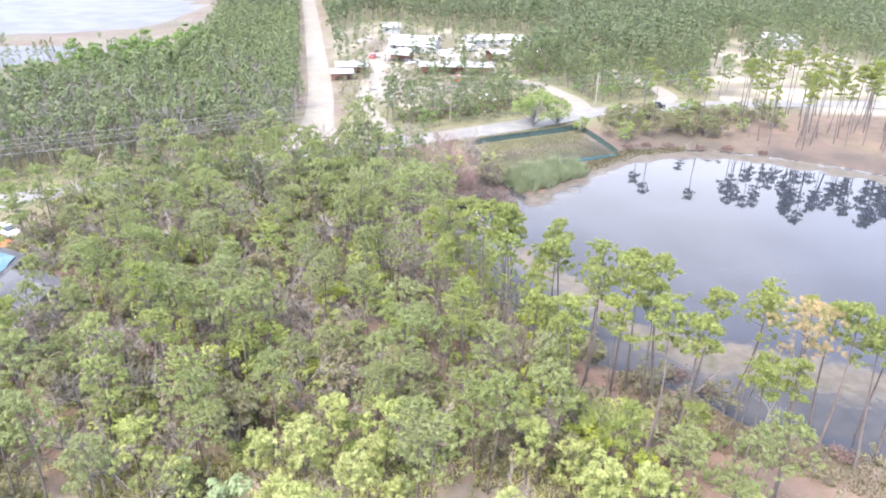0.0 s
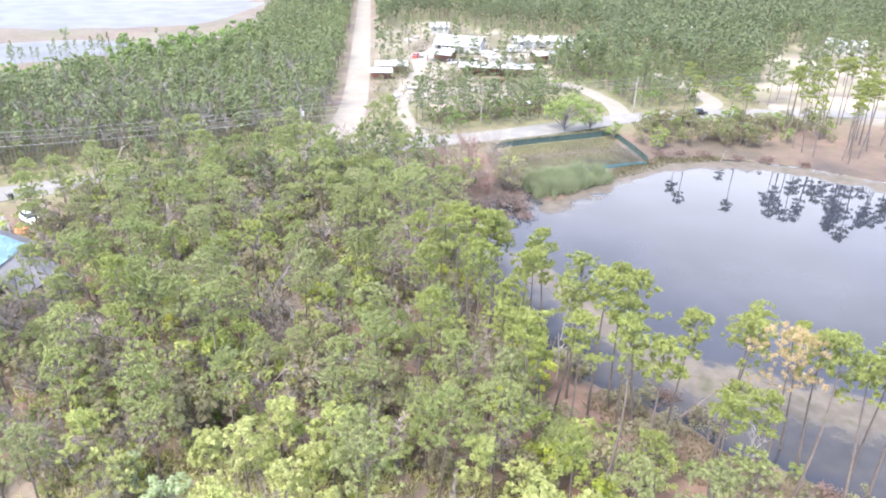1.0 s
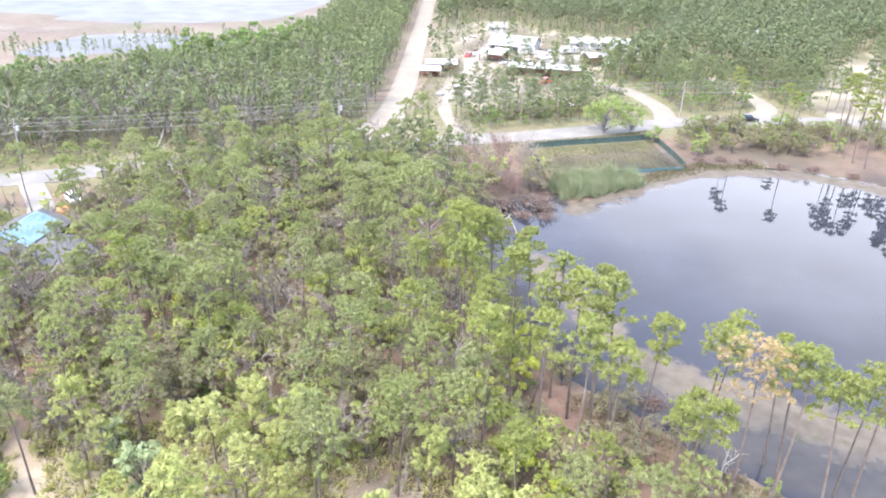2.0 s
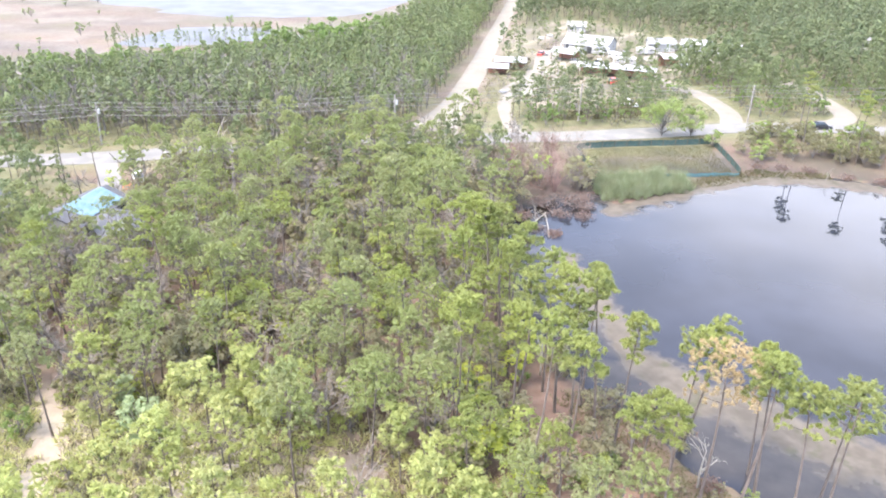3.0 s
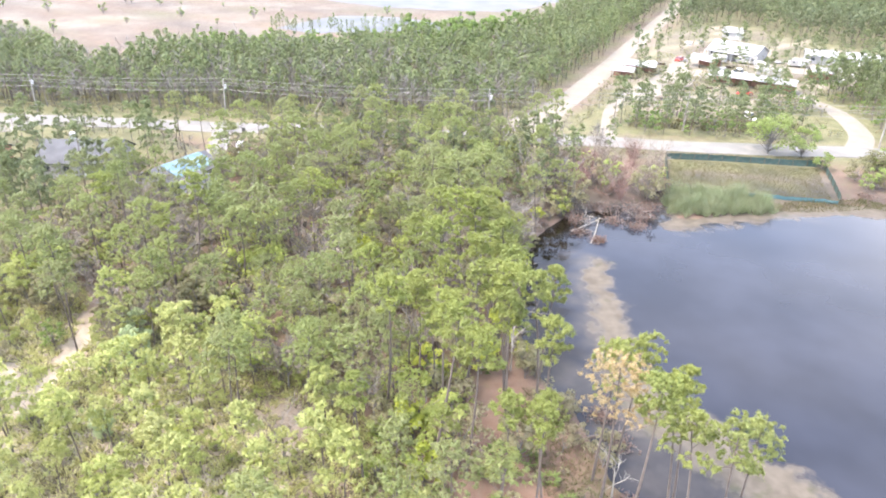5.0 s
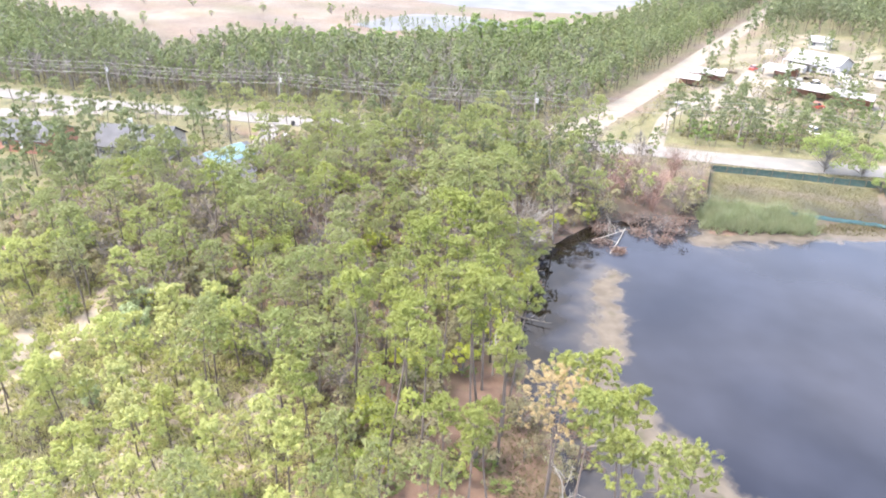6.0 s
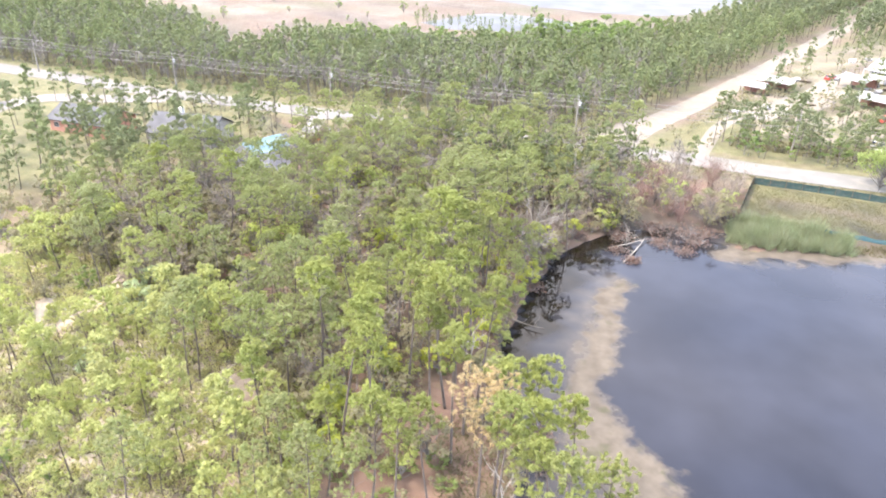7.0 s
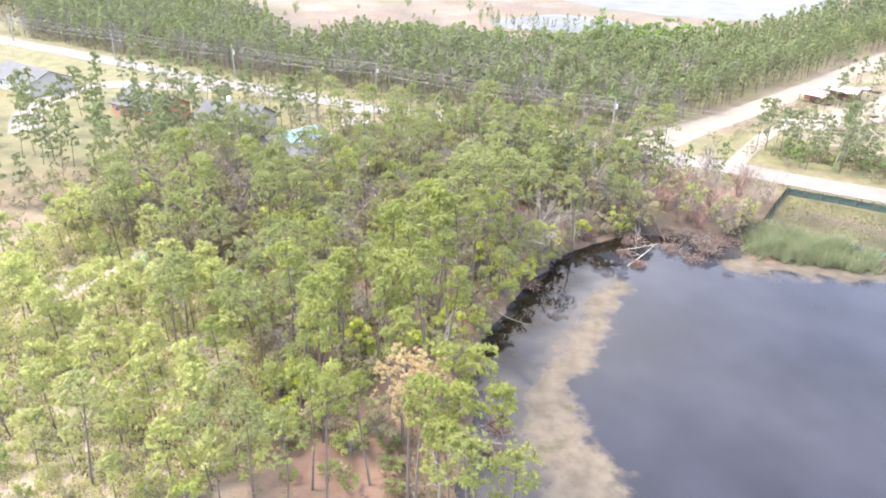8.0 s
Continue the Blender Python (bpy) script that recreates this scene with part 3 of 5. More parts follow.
def bare_arrays(rng, tall, spread, forks=6, twigs=5, fine=4, wide=0.045):
    """A leafless tree: limbs, branches and twigs."""
    wood = [tube([(0, 0, -0.3), (0.1, 0, tall * 0.3), (rng.normal() * 0.2, rng.normal() * 0.2, tall * 0.75)], np.array([0.016, 0.012, 0.005]) * tall, 5)]
    ends = []
    for i in range(forks):
        a, u = i * 2.4 + rng.uniform(-0.5, 0.5), rng.uniform(0.2, 0.7)
        s = np.array([0, 0, tall * u])
        e = s + np.array([math.cos(a) * spread, math.sin(a) * spread, tall * 0.35]) * rng.uniform(0.5, 1.0)
        wood.append(tube([s, (s + e) / 2 + rng.normal(size=3) * 0.15, e], np.array([0.008, 0.006, 0.003]) * tall, 3))
        for _ in range(twigs):
            w = rng.uniform(0.35, 1.0)
            s2 = s + (e - s) * w
            d2 = (e - s) / np.linalg.norm(e - s) + rng.normal(size=3) * 0.6
            e2 = s2 + d2 * spread * rng.uniform(0.25, 0.5)
            wood.append(tube([s2, e2], np.array([0.0035, 0.0015]) * tall, 3))
            for _ in range(fine):
                ends.append((s2 + (e2 - s2) * rng.uniform(0.2, 1.0), d2 + rng.normal(size=3) * 0.7))
    c, d = np.array([e[0] for e in ends]), np.array([e[1] for e in ends])
    return wood, blades(c, d, spread * 0.3, wide, rng)


def tree_thing(name, arrays, bark, leaf, label, category, group):
    root = new(name)
    wood, (cv, cf) = arrays
    child("trunk", np_mesh("trunk", *wood[0], [bark], smooth=True), root)
    tagged(child("branchwork", np_mesh("branchwork", *gather(wood[1:]), [bark]), root), kind="stuff")
    child("crown", np_mesh("crown", cv, cf, [leaf]), root)
    return tagged(root, label, category, group)


def stand(root, x, y, turn, size=1.0, lean=0.0):
    m = pose(x, y, ground_z(x, y), 0, 0, 0) @ pose(0, 0, 0, lean, 0, 0) @ pose(0, 0, 0, 0, 0, turn)
    return copy_thing(root, m @ Matrix.Diagonal((size, size, size, 1)))


rng = np.random.RandomState(7)
# places of pines that stand apart: x, y, height
SHORE_PINES = [(17.7, 62.3, 16), (34.2, 58.8, 15), (39.7, 56.1, 15), (25.4, 50.3, 13), (9.9, 54.2, 12), (11.6, 58, 16.1), (15.5, 60, 17.5), (13, 52.7, 16.1),
    (15.4, 47.4, 17.5), (12.5, 41.4, 13.3), (28, 60, 15.7), (36.8, 50.7, 15.6), (39.5, 52.3, 16.6), (19.7, 58.9, 17.6), (32.6, 50.9, 17.2), (23.5, 45.4, 14.1),
    (19, 43.8, 11), (18.2, 48.7, 16.6), (17.7, 56.4, 16.4), (10.8, 67.6, 17.6), (13.5, 63, 17), (9.4, 63.7, 16.7), (27.3, 56.3, 15.7), (27, 45.4, 14.5),
    (34.6, 55.4, 16.2), (22, 55.5, 16.3)]
FOREST_PINES = [(17, 40.5, 11), (22, 40.5, 11.5), (19.5, 37.5, 9.5), (25, 42.5, 11), (5.4, 56.3, 14), (-5.7, 60.2, 13), (-4.8, 53.8, 13), (-1.8, 59.2, 9), (-3.1, 67.4, 14), (-3, 75, 15), (0.4, 77, 15), (7.9, 67.4, 14),
    (5.7, 61.4, 14), (7.3, 55.6, 14), (7.5, 51.6, 13), (-21.4, 62, 12), (-30.8, 61.2, 13), (-33.7, 51.6, 13), (-46.1, 55.9, 13), (-38.3, 47.7, 13),
    (-33.5, 40.2, 13), (-27.9, 37.7, 12), (-41.6, 66.8, 12), (-15.5, 66.7, 12), (-35.9, 40.5, 12.6), (-22.6, 45.9, 11.2), (4.2, 68.6, 17.7), (4.6, 75, 15.6),
    (3.4, 64, 16.5), (2.1, 45, 12.4), (-3.5, 41, 12.3), (-26.2, 63, 13), (-40.8, 51.5, 14.5), (-10.4, 64.4, 12.4), (2.4, 70.5, 17.7), (5.8, 72.5, 17.2),
    (-8.2, 53.2, 10.8), (-27.7, 51.3, 14.1), (-28.3, 59.4, 12.9), (13.5, 28.4, 12.1), (-31.5, 69.5, 8.7), (-41.5, 39.7, 11.9), (0.6, 58.6, 14.7), (8.2, 49.2, 17.3),
    (-22, 69.4, 14), (-31.2, 56.3, 14.9), (-25.4, 60.3, 12.9), (1, 47.7, 10.3), (6.6, 46.5, 12.3), (-16.4, 56.3, 8.4), (-8.4, 69, 6.6), (-8.5, 49.5, 10.2),
    (-2.4, 39.6, 12)]
BACK_PINES = [(-59, 66.5, 9.5), (-56.5, 68.5, 10), (-49, 68.5, 9.5), (-58, 82.5, 9), (-16.1, 85.5, 13), (-12.7, 97.3, 13), (-8.7, 96.7, 12), (-41.1, 111.6, 11), (-31.1, 115.1, 12), (-44.7, 107.8, 12), (-65.3, 92.6, 11),
    (-78.7, 87.6, 12), (-70.7, 87.8, 12), (-21.5, 129.9, 13), (-18.4, 134.2, 13), (-24.5, 91.9, 10), (-22, 57, 12.5), (-54, 115, 11.5), (-50, 115, 12.5),
    (-2.6, 98.3, 12.6), (-33.6, 80, 10.6), (-13.7, 85.7, 15.2), (-6.7, 83.5, 16.7), (-5.7, 89.3, 16.3)]
YOUNG_PINES = [(-8.7, 39.2, 9), (-7, 45.7, 9), (-4.6, 32.7, 9), (-5.6, 39.2, 7), (21.3, 37.7, 8), (3.7, 26.3, 8), (5.9, 29, 7), (7.6, 35.2, 8), (5.3, 44.3, 9),
    (-0.9, 34.5, 7), (-8.4, 25.6, 6), (-7.8, 42.6, 8), (-4.7, 51, 10), (-2.8, 28.9, 6), (10.2, 32.2, 6), (8.4, 24.4, 6), (-21.2, 43.3, 9.5), (-22.7, 40.9, 6.5),
    (-9, 31, 7), (9, 31.6, 7)]

TALL, MEDIUM, YOUNG = 15.0, 12.0, 7.5
tall_kinds = [tree_thing("pine_tree", pine_arrays(np.random.RandomState(s), TALL, sp, 10, 12, 17, 0.2, 0.34, 0.095, bare=ba), BARK, NEEDLE_SHORE,
                         "tall slash pine with bare trunk and rounded tufted crown", "tree", "tall pines") for s, sp, ba in ((11, 1.75, 0.71), (12, 1.45, 0.76), (13, 1.95, 0.7), (14, 1.3, 0.72))]
medium_kinds = [tree_thing("pine_tree", pine_arrays(np.random.RandomState(s), MEDIUM, sp, 12, 11, 16, 0.21, 0.35, 0.1, bare=ba), BARK, NEEDLE,
                           "mid-sized slash pine with dull green needle tufts", "tree", "forest pines") for s, sp, ba in ((21, 2.1, 0.58), (22, 1.75, 0.6), (23, 2.35, 0.56), (24, 1.9, 0.5))]
young_kinds = [tree_thing("pine_sapling", pine_arrays(np.random.RandomState(s), YOUNG, sp, 10, 11, 15, 0.2, 0.33, 0.1, bare=ba), BARK, NEEDLE_YOUNG,
                          "young yellow-green pine in a sandy clearing", "tree", "young pines") for s, sp, ba in ((31, 1.6, 0.42), (32, 1.3, 0.5), (33, 1.85, 0.4))]
dying = tree_thing("pine_tree", pine_arrays(np.random.RandomState(41), 16, 2.7, 16, 11, 15, 0.22, bare=0.66), BARK, NEEDLE_DYING, "dying pine with thin yellow-orange needles on the bank", "tree", "tall pines")
oak_kinds = [tree_thing("scrub_oak", oak_arrays(np.random.RandomState(s), 5.0, sp, 18, 46, 0.32), BARK_GREY, m, lab, "shrub", "scrub oaks")
             for s, sp, m, lab in ((51, 2.3, LEAF, "leafy green scrub oak under the pines"), (52, 1.9, LEAF_GREY, "dull grey-green scrub oak under the pines"),
                                   (53, 2.6, LEAF_GREY, "broad grey-brown scrub oak, half in leaf"), (54, 2.0, LEAF_FRESH, "bright green bushy broad-leaved shrub"), (55, 1.8, LEAF_LIME, "fresh lime-green shrub among the pines"))]
bare_kinds = [tree_thing("bare_tree", bare_arrays(np.random.RandomState(s), 7.0, 2.4, 9, 8, 8, 0.06), BARK_GREY, TWIG_PALE, "leafless grey tree with fine twigs", "tree", "bare trees") for s in (61, 62)]
snag_kind = tree_thing("dead_snag", bare_arrays(np.random.RandomState(63), 6.0, 1.6, 5, 3, 2), PALE_WOOD, PALE_WOOD, "dead bleached snag with broken branches", "tree", "dead snags")
KIND_HEIGHT = {}
for kinds, h in ((tall_kinds, TALL), (medium_kinds, MEDIUM), (young_kinds, YOUNG)):
    for k in kinds:
        KIND_HEIGHT[k] = h
MODELS = tall_kinds + medium_kinds + young_kinds + [dying, snag_kind] + oak_kinds + bare_kinds

taken = []


def in_thicket(x, y):
    """The bare thickets round the inlet, where pines stand apart."""
    return (((x + 6.5) / 6) ** 2 + ((y - 98) / 11) ** 2 < 1) | (((x + 3) / 8) ** 2 + ((y - 127) / 13) ** 2 < 1)


def free(x, y, gap):
    return not in_thicket(x, y) and all((x - a) ** 2 + (y - b) ** 2 > gap * gap for a, b in taken)


def plant(kinds, x, y, tall, lean=None):
    taken.append((x, y))
    k = kinds[rng.randint(len(kinds))]
    stand(k, x, y, rng.uniform(0, 360), tall / KIND_HEIGHT[k], rng.normal() * 2.0 if lean is None else lean)


for x, y, h in SHORE_PINES:
    plant(tall_kinds, x, y, h)
for x, y, h in FOREST_PINES:
    plant(tall_kinds if h > 13.5 else medium_kinds, x, y, h)
for x, y, h in BACK_PINES:
    plant(medium_kinds, x, y, h)
for x, y, h in YOUNG_PINES:
    plant(young_kinds if h < 9.2 else medium_kinds, x, y, h)
taken.append((29.8, 51.8))
stand(dying, 29.8, 51.8, 40, 1.04, -2)

# pines and scrub leaning over the western waterline
west = spline(SHORE[2:9], 2.2)
out = np.c_[np.gradient(west[:, 1]), -np.gradient(west[:, 0])]
out /= np.linalg.norm(out, axis=1)[:, None]
if np.dot(out[len(out) // 2], west[len(west) // 2] - (58, 102)) < 0:
    out = -out
for (x, y), (ox, oy) in zip(west, out):
    k = rng.uniform(1.3, 3.4)
    if y > 71 and free(x + ox * k, y + oy * k, 2.0):
        plant(medium_kinds, x + ox * k, y + oy * k, rng.uniform(5.0, 9.5))

for (x, y), (ox, oy) in zip(west, out):
    k = rng.uniform(3.4, 5.6)
    if y > 71 and free(x + ox * k, y + oy * k, 1.8):
        plant(medium_kinds if rng.uniform() < 0.7 else tall_kinds, x + ox * k, y + oy * k, rng.uniform(7.5, 13.0))
edge_line = spline(SHORE[2:11], 1.7)
edge_out = np.c_[np.gradient(edge_line[:, 1]), -np.gradient(edge_line[:, 0])]
edge_out /= np.linalg.norm(edge_out, axis=1)[:, None]
edge_out *= np.sign((edge_out * (edge_line - (58, 102))).sum(1))[:, None]
for (x, y), (ox, oy) in zip(edge_line, edge_out):
    if rng.uniform() < (0.85 if y > 68 else 0.4):
        k = rng.uniform(0.4, 2.2)
        stand(oak_kinds[(0, 1, 2, 4)[rng.randint(4)]], x + ox * k, y + oy * k, rng.uniform(0, 360), rng.uniform(0.35, 0.85), rng.normal() * 6)

REED_BED = np.array([(8.5, 125.5), (11.5, 121), (16, 123), (25, 133), (23, 137), (15, 134.5), (8, 131)], float)
HOUSE_SPOTS = [(-101.5, 56, 10), (-82, 70, 9.5), (-62.5, 76, 8), (-53, 73.5, 5.5), (-70, 93, 8), (-136, 36, 18)]


def open_ground(q):
    """Where no tree may stand: roads, water, houses, lawns."""
    q = np.atleast_2d(q)
    bad = (along(road_line, q) < 6.3) | (along(dirt_line, q) < 5.2) | inside(shore, q) | (along(closed_shore, q) < 1.2)
    bad |= (along(side_line, q) < 4) | (along(side_two, q) < 4)
    for x, y, r in HOUSE_SPOTS:
        bad |= np.hypot(q[:, 0] - x, q[:, 1] - y) < r
    for trail, wide in BARE_TRAILS:
        bad |= along(np.array(trail, float), q) < wide
    fence = np.array([(-1, 147), (7, 128), (36, 143), (30, 163)], float)
    bad |= inside(fence, q) | inside(REED_BED, q)
    drive = np.array([(-84, 105), (-77, 96), (-69, 88)], float)
    bad |= along(drive, q) < 3.5
    bad |= in_thicket(q[:, 0], q[:, 1]) & (np.sin(q[:, 0] * 7.3 + q[:, 1] * 5.1) < 0.75)
    return bad


def fill(count, x0, x1, y0, y1, gap, rule, act):
    done = 0
    for _ in range(count * 30):
        if done >= count:
            break
        x, y = rng.uniform(x0, x1), rng.uniform(y0, y1)
        if not rule(x, y) or open_ground([(x, y)])[0] or not free(x, y, gap):
            continue
        act(x, y)
        done += 1


def forest(x, y):
    """The wood between the camera and the road."""
    return y < 150 + 0.63 * (x + 13) - 9 and y > 16 - 0.25 * x and x < 30


def clearing(x, y):
    return ((x + 11) / 31) ** 2 + ((y - 33) / 13.5) ** 2 < 1


# the pines that fill the wood
fill(114, -62, 12, 40, 125, 3.0, lambda x, y: forest(x, y) and not clearing(x, y) and rng.uniform() < 0.9,
     lambda x, y: plant(tall_kinds if x > -4 and rng.uniform() < 0.5 else medium_kinds, x, y, rng.uniform(7.5, 12.8)))
fill(40, -42, 20, 17, 48, 2.6, lambda x, y: clearing(x, y), lambda x, y: plant(young_kinds, x, y, rng.uniform(4.5, 10.0)))
fill(62, 66, 114, 149, 180, 1.7, lambda x, y: not (x < 60 and y > 172), lambda x, y: plant(tall_kinds[1::2], x, y, rng.uniform(13, 17)))
fill(4, 44, 68, 156, 178, 8.0, lambda x, y: True, lambda x, y: plant(tall_kinds[1::2], x, y, rng.uniform(11, 15)))


def shrub(kinds, lo, hi):
    def act(x, y):
        taken.append((x, y))
        stand(kinds[rng.randint(len(kinds))], x, y, rng.uniform(0, 360), rng.uniform(lo, hi))
    return act


fill(130, -60, 22, 22, 125, 1.9, lambda x, y: forest(x, y) and not clearing(x, y), shrub(oak_kinds[:3], 0.7, 1.35))
fill(34, -44, 20, 18, 48, 2.2, clearing, shrub(oak_kinds[:1] + oak_kinds[:2], 0.25, 0.6))
fill(30, -40, 22, 20, 60, 1.8, lambda x, y: forest(x, y), shrub(oak_kinds[3:4] + oak_kinds[:1], 0.35, 0.8))
for x, y, s_ in ((-31.5, 69.5, 1.35), (9, 69, 1.2), (10.5, 63, 1.0), (7.5, 57.5, 1.0), (-24.5, 44.5, 0.8), (11.5, 49.5, 1.1), (16, 45.5, 0.9), (-14, 58, 1.0), (-4, 94, 1.2), (-16, 74, 1.1), (-1, 81, 1.2)):
    stand(oak_kinds[4], x, y, rng.uniform(0, 360), s_)
fill(105, -55, 10, 40, 130, 1.9, lambda x, y: forest(x, y), shrub(bare_kinds, 0.65, 1.25))


# woods too many to count
def scatter_join(name, variants, places, mats, label, category):
    variants = [(gather(w) if isinstance(w, list) else w, c) for w, c in variants]
    vs, fs, mi, tint, base = [], [], [], [], 0
    shade = np.random.RandomState(len(places))
    zs = height(np.array([p[:2] for p in places]))
    for (x, y, turn, size, k), z in zip(places, zs):
        c, s = math.cos(turn) * size, math.sin(turn) * size
        m = np.array([[c, -s, 0], [s, c, 0], [0, 0, size]])
        hue = shade.uniform(0, 1)
        for slot, (v, f) in enumerate(variants[k]):
            tint.append(np.full(len(v), hue, np.float32))
            vs.append(v @ m.T + (x, y, z))
            fs.append(f + base)
            mi.append(np.full(len(f), slot))
            base += len(v)
    me = np_mesh(name, np.vstack(vs), np.vstack(fs), mats, np.concatenate(mi))
    me.attributes.new("tint", "FLOAT", "POINT").data.foreach_set("value", np.concatenate(tint))
    return tagged(new(name, me), label, category, kind="stuff")


def places_in(x0, x1, y0, y1, cell, rule, lo, hi, kinds, seed):
    """Jittered places over a stretch of the plan."""
    r = np.random.RandomState(seed)
    gx, gy = np.meshgrid(np.arange(x0, x1, cell), np.arange(y0, y1, cell))
    q = np.c_[gx.ravel(), gy.ravel()] + r.uniform(-0.48, 0.48, (gx.size, 2)) * cell
    q = q[rule(q) & ~open_ground(q)]
    return [(x, y, r.uniform(0, 6.3), r.uniform(lo, hi), r.randint(kinds)) for x, y in q]


def road_side(q):
    """Metres north of the paved road (minus: south)."""
    return q[:, 1] - np.interp(q[:, 0], road_line[:, 0], road_line[:, 1])


near_far = lambda q: (road_side(q) > 8) & (along(POLES, q) > 3.2) & ~inside(QUARRY, q) & (q[:, 0] < np.interp(q[:, 1], dirt_line[:, 1], dirt_line[:, 0]) - 5)
mid_lod = [pine_arrays(np.random.RandomState(70 + i), 10.5, 1.15 + 0.12 * i, 9, 1, 12, length=0.75, width=0.4, sides=3, bare=0.3, twigs=False, rings=3, pad=0.5, flat=1.0) for i in range(5)]
W1 = places_in(-260, -30, 40, 300, 3.1, lambda q: near_far(q) & (q[:, 1] < 300) & ((along(QUARRY[7:14], q) > 19) | (q[:, 0] > -84)), 0.72, 1.05, 5, 1)
W1 += places_in(-172, -100, 180, 240, 3.6, lambda q: along(POOL_RING[[0, 9, 8, 7, 6, 5]], q) < 4, 0.4, 0.7, 5, 21)
grey_lod = [bare_arrays(np.random.RandomState(75 + i), 8.5, 1.9, 6, 4, 4) for i in range(3)]
for k in range(3):
    tw = grey_lod[k][1]
    grey_lod[k] = (tube([(0, 0, -0.3), (0.2, 0.1, 4.0), (0.1, -0.2, 7.5)], [0.13, 0.09, 0.03], 3), blades(tw[0][::3], tw[0][2::3] - tw[0][::3], 1.5, 0.12, np.random.RandomState(k)))
W7 = places_in(-230, -34, 40, 260, 6.0, lambda q: near_far(q) & (road_side(q) < 75), 0.7, 1.25, 3, 15)
W7 += places_in(-230, -40, 10, 160, 3.4, lambda q: near_far(q) & (road_side(q) < 32), 0.6, 1.05, 3, 22)
W7 += places_in(-70, 5, 60, 140, 7.0, lambda q: road_side(q) < -8, 0.6, 1.0, 3, 16)
scatter_join("bare_woods", grey_lod, W7, [BARK_GREY, BARK_GREY], "leafless grey trees scattered through the pines", "woods")
scatter_join("pine_woods", mid_lod, W1, [BARK, NEEDLE_WOODS], "dense stand of thin pines north of the road", "woods")
far_lod = [pine_arrays(np.random.RandomState(80 + i), 10.5, 1.7, 8, 1, 10, length=0.95, width=0.55, sides=3, bare=0.3, twigs=False, rings=2, pad=0.5) for i in range(4)]
W2 = places_in(-160, -50, 300, 570, 4.2, lambda q: near_far(q), 0.8, 1.2, 4, 2)
east = lambda q: (q[:, 0] > np.interp(q[:, 1], dirt_line[:, 1], dirt_line[:, 0]) + 7) & ~inside(CLEARING, q) & ~inside(YARD, q)
W2 += places_in(-140, 300, 225, 520, 4.6, lambda q: east(q) & (q[:, 0] < 0.55 * q[:, 1] + 15), 0.8, 1.25, 4, 3)
W2 += places_in(-520, -150, -20, 120, 4.6, lambda q: (road_side(q) > 9) & ~inside(QUARRY, q) & (q[:, 0] < -255), 0.8, 1.2, 4, 4)
W2 += places_in(-480, -60, 380, 560, 6.0, lambda q: ~inside(QUARRY, q) & near_far(q), 0.8, 1.2, 4, 5)
scatter_join("pine_woods", far_lod, W2, [BARK, NEEDLE_HAZED], "distant pine woods running to the horizon", "woods")
back_lod = [pine_arrays(np.random.RandomState(90 + i), 11.0, 1.6, 10, 6, 8, 0.32, 0.58, 0.22, 4, 0.3, False, 4) for i in range(4)]
W3 = places_in(-130, -8, 50, 140, 4.6, lambda q: (road_side(q) < -9) & (along(np.array([(-38, 139), (-32, 118)], float), q) > 5) & (along(np.array(DRIVE_WEST, float), q) > 6) & ((q[:, 0] < -62) | (q[:, 1] > 100)) & ((q[:, 0] > -92) | (q[:, 1] > 70)), 0.55, 0.95, 4, 6)
W3 += places_in(62, 150, 180, 300, 7.8, lambda q: inside(CLEARING, q) & ((q[:, 0] < 92) | (q[:, 1] > 240) | (wave(q, 20, 42) > 0.2)), 0.8, 1.2, 4, 13)
W3 += places_in(-40, 30, 180, 300, 7.5, lambda q: inside(YARD, q) & (along(np.array(DRIVE_EAST, float), q) > 4) & (along(np.array(LANE, float), q) > 6) & (np.hypot(q[:, 0] + 17, q[:, 1] - 257) > 10), 0.5, 0.85, 4, 14)
W3 += places_in(-16, 100, 160, 232, 4.3, lambda q: (road_side(q) > 8) & ~inside(CLEARING, q) & ~inside(YARD, q) & (np.hypot(q[:, 0] - 22, q[:, 1] - 190) > 11), 0.6, 1.05, 4, 7)
W3 += places_in(-140, -56, 10, 66, 6.6, lambda q: q[:, 1] > 12, 0.7, 1.1, 4, 8)
scatter_join("pine_woods", back_lod, W3, [BARK, NEEDLE_WOODS], "pines and scrub along the paved road", "woods")
scrub_lod = [oak_arrays(np.random.RandomState(95 + i), 2.4, 1.3, 7, 10, 0.36, 3) for i in range(4)]
W4 = places_in(-70, 50, 16, 140, 3.6, lambda q: (road_side(q) < -6) & (((q[:, 0] + 6) / 24) ** 2 + ((q[:, 1] - 34) / 13) ** 2 > rng.uniform(0.2, 1.2, len(q))), 0.3, 1.1, 4, 9)
W4 += places_in(-220, -36, 20, 150, 3.2, lambda q: (road_side(q) > 6.5) & (road_side(q) < 13), 0.5, 1.2, 4, 19)
W4 += places_in(-34, 100, 160, 260, 4.2, lambda q: (road_side(q) > 6) & ~inside(CLEARING, q) & (along(np.array(DRIVE_EAST, float), q) > 4) & (along(np.array(LANE, float), q) > 5), 0.5, 1.2, 4, 18)
W4 += places_in(-130, -16, 60, 235, 5.6, lambda q: (road_side(q) > 6) | (q[:, 0] < -60), 0.5, 1.2, 4, 10)
W9 = places_in(-16, 100, 160, 240, 4.6, lambda q: (road_side(q) > 6.5) & ~inside(CLEARING, q) & ~inside(YARD, q) & (np.hypot(q[:, 0] - 22, q[:, 1] - 190) > 9), 0.7, 1.9, 4, 24)
